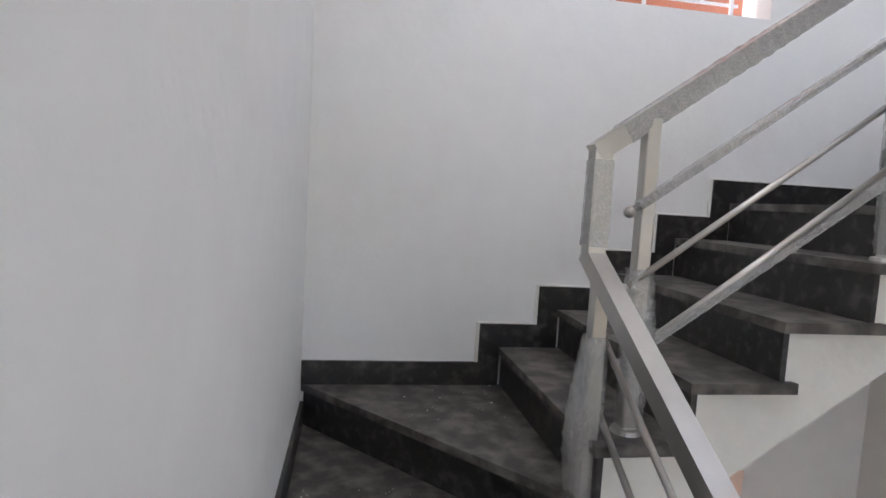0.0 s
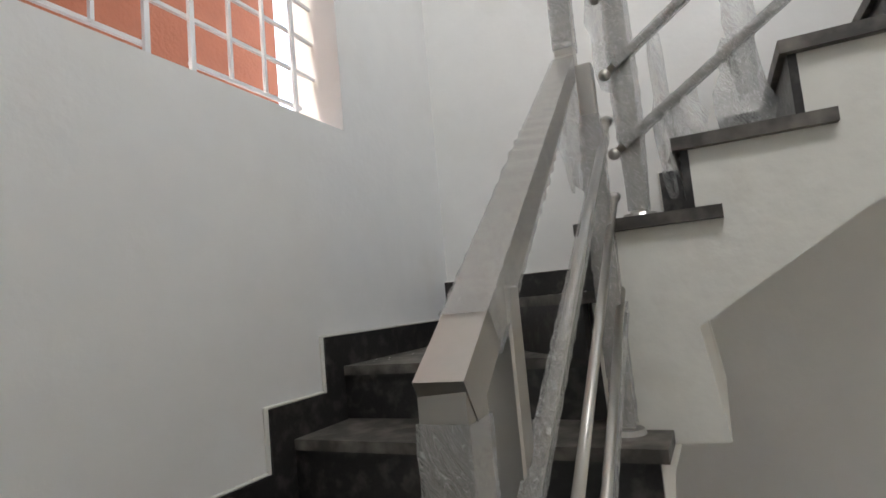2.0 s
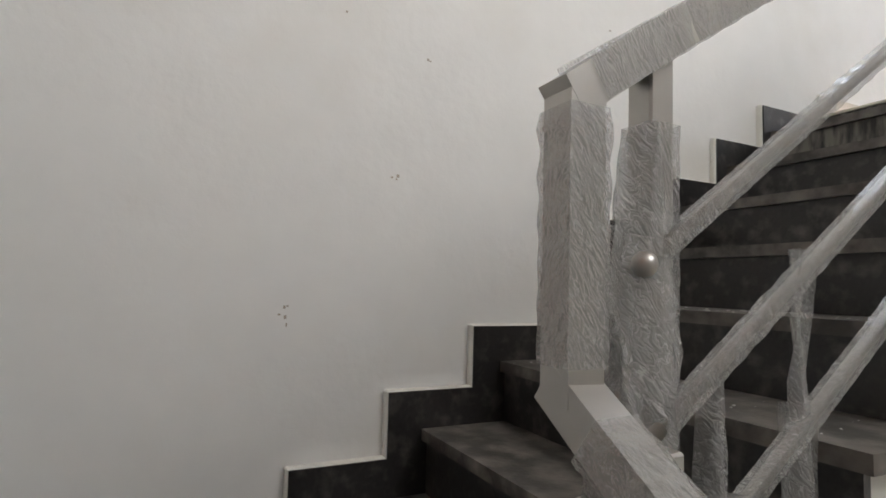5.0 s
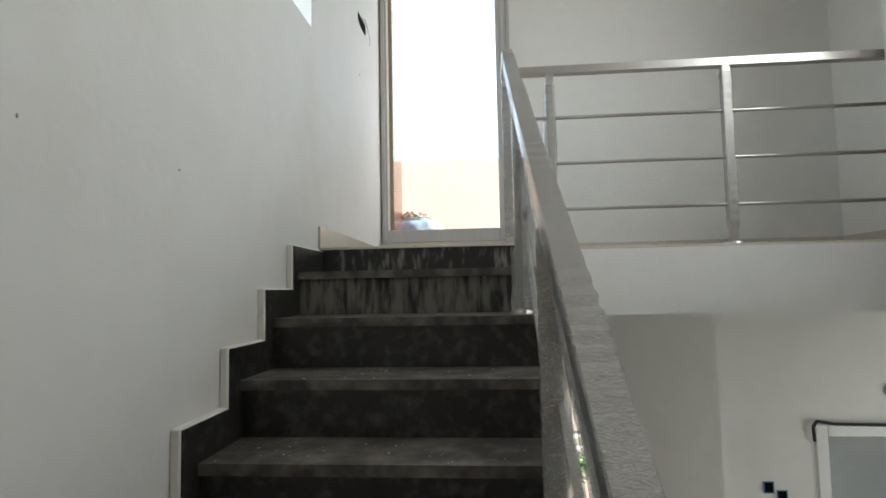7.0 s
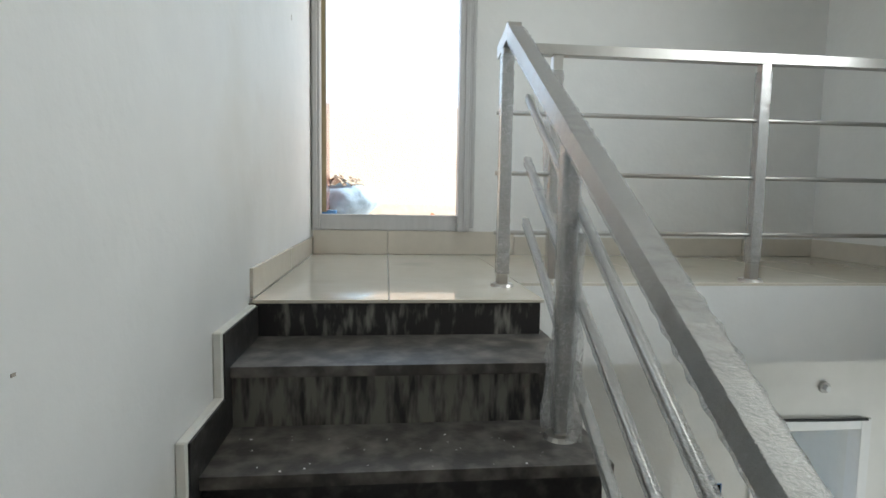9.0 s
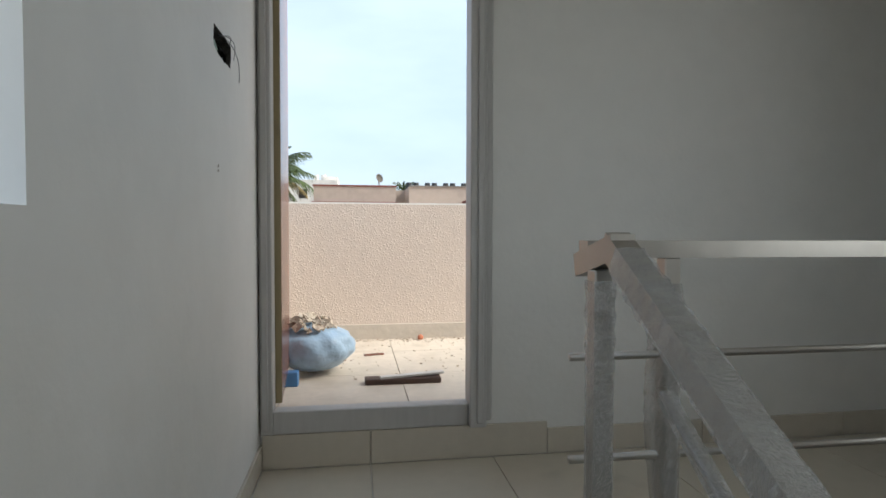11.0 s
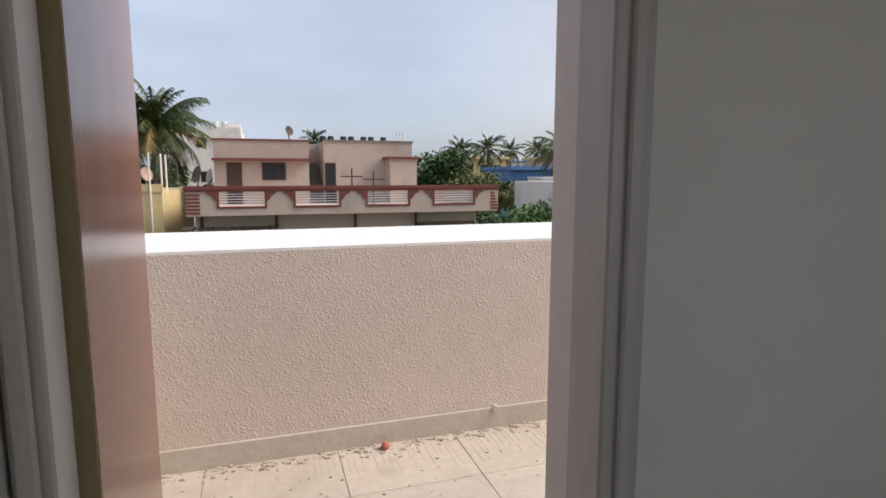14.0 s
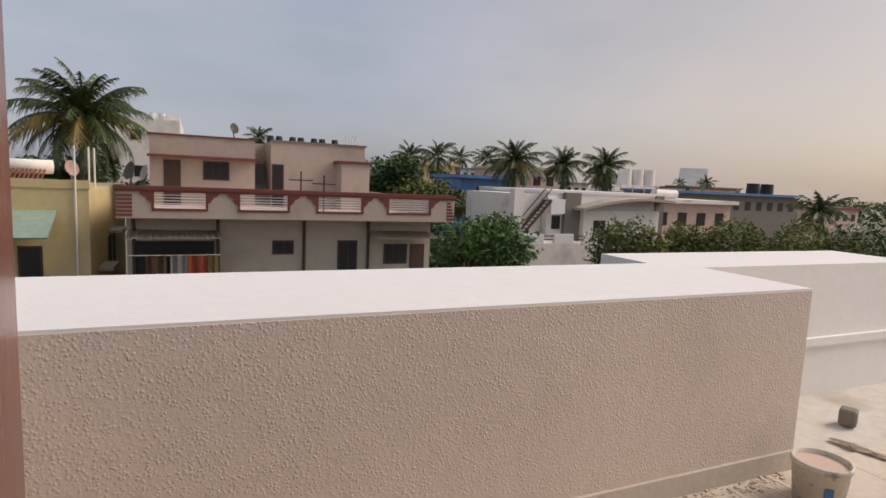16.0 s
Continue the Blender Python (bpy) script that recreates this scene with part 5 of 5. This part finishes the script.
# further houses
far = (("house", "blue-painted house with a blue sheet roof", -20.5, -48, 2.4, 6, -3.7, 4.6, M_BLUE, M_BLUE),
       ("house", "peach-painted house among palms", -30.5, -56, 3.2, 8, -3.7, 5.9, M_PINK, M_CREAM),
       ("house", "pink flat-roofed house behind the villa", -31.6, -36, 4.6, 6, -3.7, 3.35, M_PINK, M_WHITEH),
       ("factory_hall", "long hall with a blue sheet roof and windows", -54.5, -50, 10.0, 8, -3.7, 4.1, M_GREYH, M_BLUE),
       ("house", "low house with a brown tiled roof", -78.0, -56, 9.0, 8, -3.7, 2.7, M_PINK, M_RED),
       ("house", "cream flat-roofed house far off", -24.0, -70, 3.5, 6, -3.7, 6.2, M_CREAM, M_CREAM),
       ("house", "white flat-roofed house far off", -62.0, -95, 6.0, 8, -3.7, 4.9, M_WHITEH, M_GREYH),
       ("house", "white flat-roofed house far off", -95.0, -90, 7.0, 8, -3.7, 5.0, M_WHITEH, M_RED),
       ("house", "pale house far off on the plain", -120.0, -110, 9.0, 8, -3.7, 5.6, M_PINK, M_GREYH),
       ("house", "pale house far off on the plain", -45.0, -110, 6.0, 8, -3.7, 7.0, M_WHITEH, M_BLUE))
for name, label, x, y, hw, dp, z0, z1, m1, m2 in far:
    h = house(name, label, x, y)
    piece(h, "wall", x - hw, x + hw, y - dp, y, z0, z1, m1)
    piece(h, "roof", x - hw - 0.3, x + hw + 0.3, y - dp - 0.3, y + 0.5, z1, z1 + 0.28, m2)
    for i in range(max(2, int(hw))):
        a = x - hw + 0.7 + i * (2 * hw - 1.4) / max(2, int(hw))
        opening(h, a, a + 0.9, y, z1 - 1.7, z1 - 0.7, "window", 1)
for x in (-58.4, -60.8):
    t = thing("water_tank", "black plastic water tank on a roof", "water tank", (x, -51.5, 4.38), "roof tanks")
    part("tank", tube(bmesh.new(), (0, 0, 0), (0, 0, 1.2), 0.75, 16, 0.7), M_TANK, t)
sh = thing("solar_heater", "silver solar heater tank on the pink house", "water heater", (-30.6, -37.5, 3.58))
part("tank", tube(bmesh.new(), (-1.2, 0, 0.4), (1.0, 0, 0.4), 0.35, 14), M_WTANK, sh)


# ---- trees ----
def palm(x, y, zc, radius, seed, fronds=30, dry=4, leaflets=24):
    """A coconut palm: a tapered leaning trunk and a crown of arching feathered fronds."""
    rnd = random.Random(seed)
    p = thing("palm_tree", "coconut palm with drooping green fronds", "palm tree", (x, y, -3.7), "coconut palms")
    H = zc + 3.7
    bm = bmesh.new()
    prev = None
    for i in range(9):
        t = i / 8
        c = Vector((0.25 * math.sin(t * 2 + seed) - 0.25 * math.sin(2 + seed), 0, H * t))
        r = 0.20 - 0.08 * t
        ring = [bm.verts.new(c + Vector((r * math.cos(k * 0.785), r * math.sin(k * 0.785), 0))) for k in range(8)]
        if prev:
            for k in range(8):
                bm.faces.new((prev[k], prev[(k + 1) % 8], ring[(k + 1) % 8], ring[k]))
        prev = ring
    part("trunk", bm, M_TRUNK, p, smooth=True)
    for group, mat, n in (("crown", M_FROND, fronds), ("dry_fronds", M_FROND_DRY, dry)):
        bm = bmesh.new()
        for f in range(n):
            az = 2 * math.pi * (f * 0.618 + 0.03 * rnd.random())
            el = rnd.uniform(-0.75, 0.35) if group == "dry_fronds" else (1.52 - 2.45 * (f / n) ** 1.05 + rnd.uniform(-0.15, 0.15))
            L = radius * rnd.uniform(0.85, 1.15) * (0.8 if el > 1.0 else 1)
            d = Vector((math.cos(az), math.sin(az), 0))
            pos = Vector((0, 0, H))
            pts = [pos.copy()]
            a = el
            seg = L / leaflets
            for s in range(leaflets):
                a -= (0.016 + 0.058 * s / leaflets) * (24 / leaflets)
                pos = pos + (d * math.cos(a) + Vector((0, 0, math.sin(a)))) * seg
                pts.append(pos.copy())
            side = d.cross(Vector((0, 0, 1)))
            for s in range(2, leaflets + 1):
                t = s / leaflets
                ll = L * 0.31 * math.sin(math.pi * (0.16 + 0.78 * t)) * rnd.uniform(0.8, 1.15) + 0.05
                ax = (pts[s] - pts[s - 1]).normalized()
                for sg in (-1, 1):
                    tip = pts[s] + side * (sg * ll * 0.62) + ax * (ll * 0.5) + Vector((0, 0, -ll * rnd.uniform(0.3, 0.9)))
                    w = ax * (seg * 1.15)
                    bm.faces.new([bm.verts.new(q) for q in (pts[s] - w * 0.5, pts[s] + w * 0.5, tip)])
            for s in range(leaflets):
                w = side * (0.03 * (1 - s / leaflets) + 0.008)
                bm.faces.new([bm.verts.new(q) for q in (pts[s] - w, pts[s] + w, pts[s + 1] + w, pts[s + 1] - w)])
        part(group, bm, mat, p, "yellowing lower fronds" if group == "dry_fronds" else "")
    return p


palm(7.88, -38, 6.75, 3.5, 1, 42, 6, 44)
palm(-18.6, -40, 5.9, 2.5, 2, 34, 3, 30)
palm(-28.5, -48, 6.2, 2.5, 3, 32, 2, 24)
palm(-33.4, -48, 6.4, 2.7, 4, 32, 2, 24)
palm(-17.7, -60, 6.7, 2.2, 5, 24, 1, 14)
palm(-20.9, -60, 6.9, 2.4, 6, 24, 1, 14)
palm(-30.5, -75, 7.5, 2.4, 7, 22, 1, 12)
palm(-34.6, -75, 7.6, 2.6, 8, 22, 1, 12)
palm(-2.2, -55, 7.2, 1.6, 9, 22, 1, 12)
palm(-44.0, -34, 3.0, 2.6, 10, 26, 2, 18)
for i, (x, y, z) in enumerate(((-58, -80, 6.3), (-66, -88, 6.0), (-85, -110, 6.6), (-105, -100, 6.5), (-128, -130, 6.8), (-150, -140, 6.8))):
    palm(x, y, z, 2.6, 20 + i, 20, 0, 9)


def tree(name, label, x, y, z0, blobs, mat, seed, leaf=0.16, count=2200, trunk=True):
    """A crown of leaves over uneven clumps, with limbs."""
    rnd = random.Random(seed)
    t = thing(name, label, "tree" if trunk else "bush", (x, y, z0))
    bm = bmesh.new()
    for bx, by, bz, br in blobs:
        if trunk:
            tube(bm, (0, 0, 0), (bx * 0.7, by * 0.7, bz * 0.75), 0.14, 7, 0.05)
            for k in range(4):
                a = rnd.uniform(0, 6.28)
                tube(bm, (bx * 0.7, by * 0.7, bz * 0.75), (bx + br * 0.7 * math.cos(a), by + br * 0.7 * math.sin(a), bz + br * rnd.uniform(0, 0.7)), 0.05, 5, 0.015)
        else:
            tube(bm, (bx * 0.3, by * 0.3, 0), (bx, by, bz), 0.05, 5, 0.015)
    part("trunk", bm, M_TRUNK, t)
    bm = bmesh.new()
    total = sum(b[3] ** 2 for b in blobs)
    for bx, by, bz, br in blobs:
        for i in range(int(count * br * br / total)):
            v = Vector((rnd.gauss(0, 1), rnd.gauss(0, 1), rnd.gauss(0, 1))).normalized()
            k = 1 + 0.55 * noise.noise(v * 2.2 + Vector((bx, by, seed)))
            c = Vector((bx, by, bz)) + Vector((v.x, v.y, v.z * 0.8)) * br * k * rnd.uniform(0.62, 1.04)
            e = Euler((rnd.uniform(-0.9, 0.9), rnd.uniform(-0.9, 0.9), rnd.uniform(0, 6.28))).to_matrix()
            s = leaf * rnd.uniform(0.6, 1.3)
            q = [c + e @ Vector(p) for p in ((-s, 0, 0), (0, -s * 0.45, s * 0.12), (s, 0, 0), (0, s * 0.45, s * 0.12))]
            bm.faces.new([bm.verts.new(w) for w in q])
    part("crown", bm, mat, t)
    return t


def blobs(seed, n, w, d, z, r):
    rnd = random.Random(seed)
    return [(rnd.uniform(-w, w), rnd.uniform(-d, d), z + rnd.uniform(-0.35, 0.35) * r * 2, r * rnd.uniform(0.65, 1.25)) for _ in range(n)]


tree("tree", "dark green leafy tree behind the beige house", -8.6, -40, -3.7, blobs(1, 9, 1.6, 1.5, 7.6, 1.5), M_LEAVES, 1, 0.2, 4200)
tree("tree", "dull olive tree with some dry leaves", -11.6, -38, -3.7, blobs(2, 10, 2.4, 1.5, 6.4, 1.3), M_LEAVES3, 2, 0.17, 5600)
tree("tree", "mid-green tree beside the beige house", -7.3, -30, -3.7, blobs(8, 6, 1.0, 1.5, 5.0, 1.2), M_LEAVES, 8, 0.16, 2600)
tree("tree", "bright green round tree by the lane", -8.4, -24, -3.7, blobs(3, 12, 1.5, 1.2, 5.3, 1.0), M_LEAVES2, 3, 0.13, 6000)
tree("tree", "olive-green trees in front of the villa", -16.6, -22, -3.7, blobs(4, 18, 4.0, 1.2, 5.3, 0.95), M_LEAVES3, 4, 0.10, 16000)
tree("tree", "loose olive tree crown past the terrace", -23.6, -22, -3.7, blobs(5, 12, 3.2, 1.4, 5.1, 1.0), M_LEAVES3, 5, 0.10, 9000)
tree("tree", "dark green trees past the terrace", -33, -24, -3.7, blobs(6, 12, 5, 2, 4.9, 1.3), M_LEAVES, 6, 0.16, 4500)
tree("bush", "leafy bush below the yellow house", 6.4, -20.5, -3.7, blobs(7, 5, 0.8, 0.5, 3.6, 0.7), M_LEAVES2, 7, 0.1, 1500)
tree("tree", "dark tree beside the yellow house", 9.6, -40, -3.7, blobs(9, 7, 2.0, 1.5, 7.2, 1.3), M_LEAVES, 9, 0.2, 2600)
tree("bush", "bright green bush by the lane fence", 1.0, -13.0, -3.7, blobs(12, 4, 0.6, 0.4, 2.2, 0.5), M_LEAVES2, 12, 0.09, 1200, False)
tree("tree", "small tree behind the beige house", 5.0, -32, -3.7, blobs(13, 5, 0.6, 0.6, 6.6, 0.6), M_LEAVES, 13, 0.13, 1500)

woods = thing("far_trees", "hazy far belt of trees and scrub", "trees", (0, 0, -3.7), kind="stuff")
rnd = random.Random(77)
bm = bmesh.new()
for i in range(14000):
    y = -rnd.uniform(70, 260)
    x = rnd.uniform(-420, 90)
    clump = noise.noise(Vector((x * 0.05, y * 0.05, 0))) + 0.35
    if clump < 0.1:
        continue
    z = rnd.uniform(0.2, 4.0 + 5.0 * clump)
    s = rnd.uniform(0.4, 1.3)
    e = Euler((rnd.uniform(0.6, 2.5), rnd.uniform(-0.9, 0.9), rnd.uniform(-0.8, 0.8))).to_matrix()
    bm.faces.new([bm.verts.new(Vector((x, y, z)) + e @ Vector(p)) for p in ((-s, 0, 0), (0, -s * 0.6, 0), (s, 0, 0), (0, s * 0.6, 0))])
finish("foliage", bm, M_LEAVES, woods)

# the hill looks hazy only through its painted grey colour
hill = thing("hill", "low hill on the horizon, with haze painted into its colour", "hill", (-1500, -1400, -3.7), kind="structure")
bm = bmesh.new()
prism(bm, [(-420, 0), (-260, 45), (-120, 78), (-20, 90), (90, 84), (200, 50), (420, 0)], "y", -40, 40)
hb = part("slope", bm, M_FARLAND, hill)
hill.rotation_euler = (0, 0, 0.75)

# the terrace things and the whole outside stand one step higher and further out
for o in set(bpy.data.objects) - before_outside:
    if o.parent is None:
        o.location += Vector((0, -0.25, 0.17))
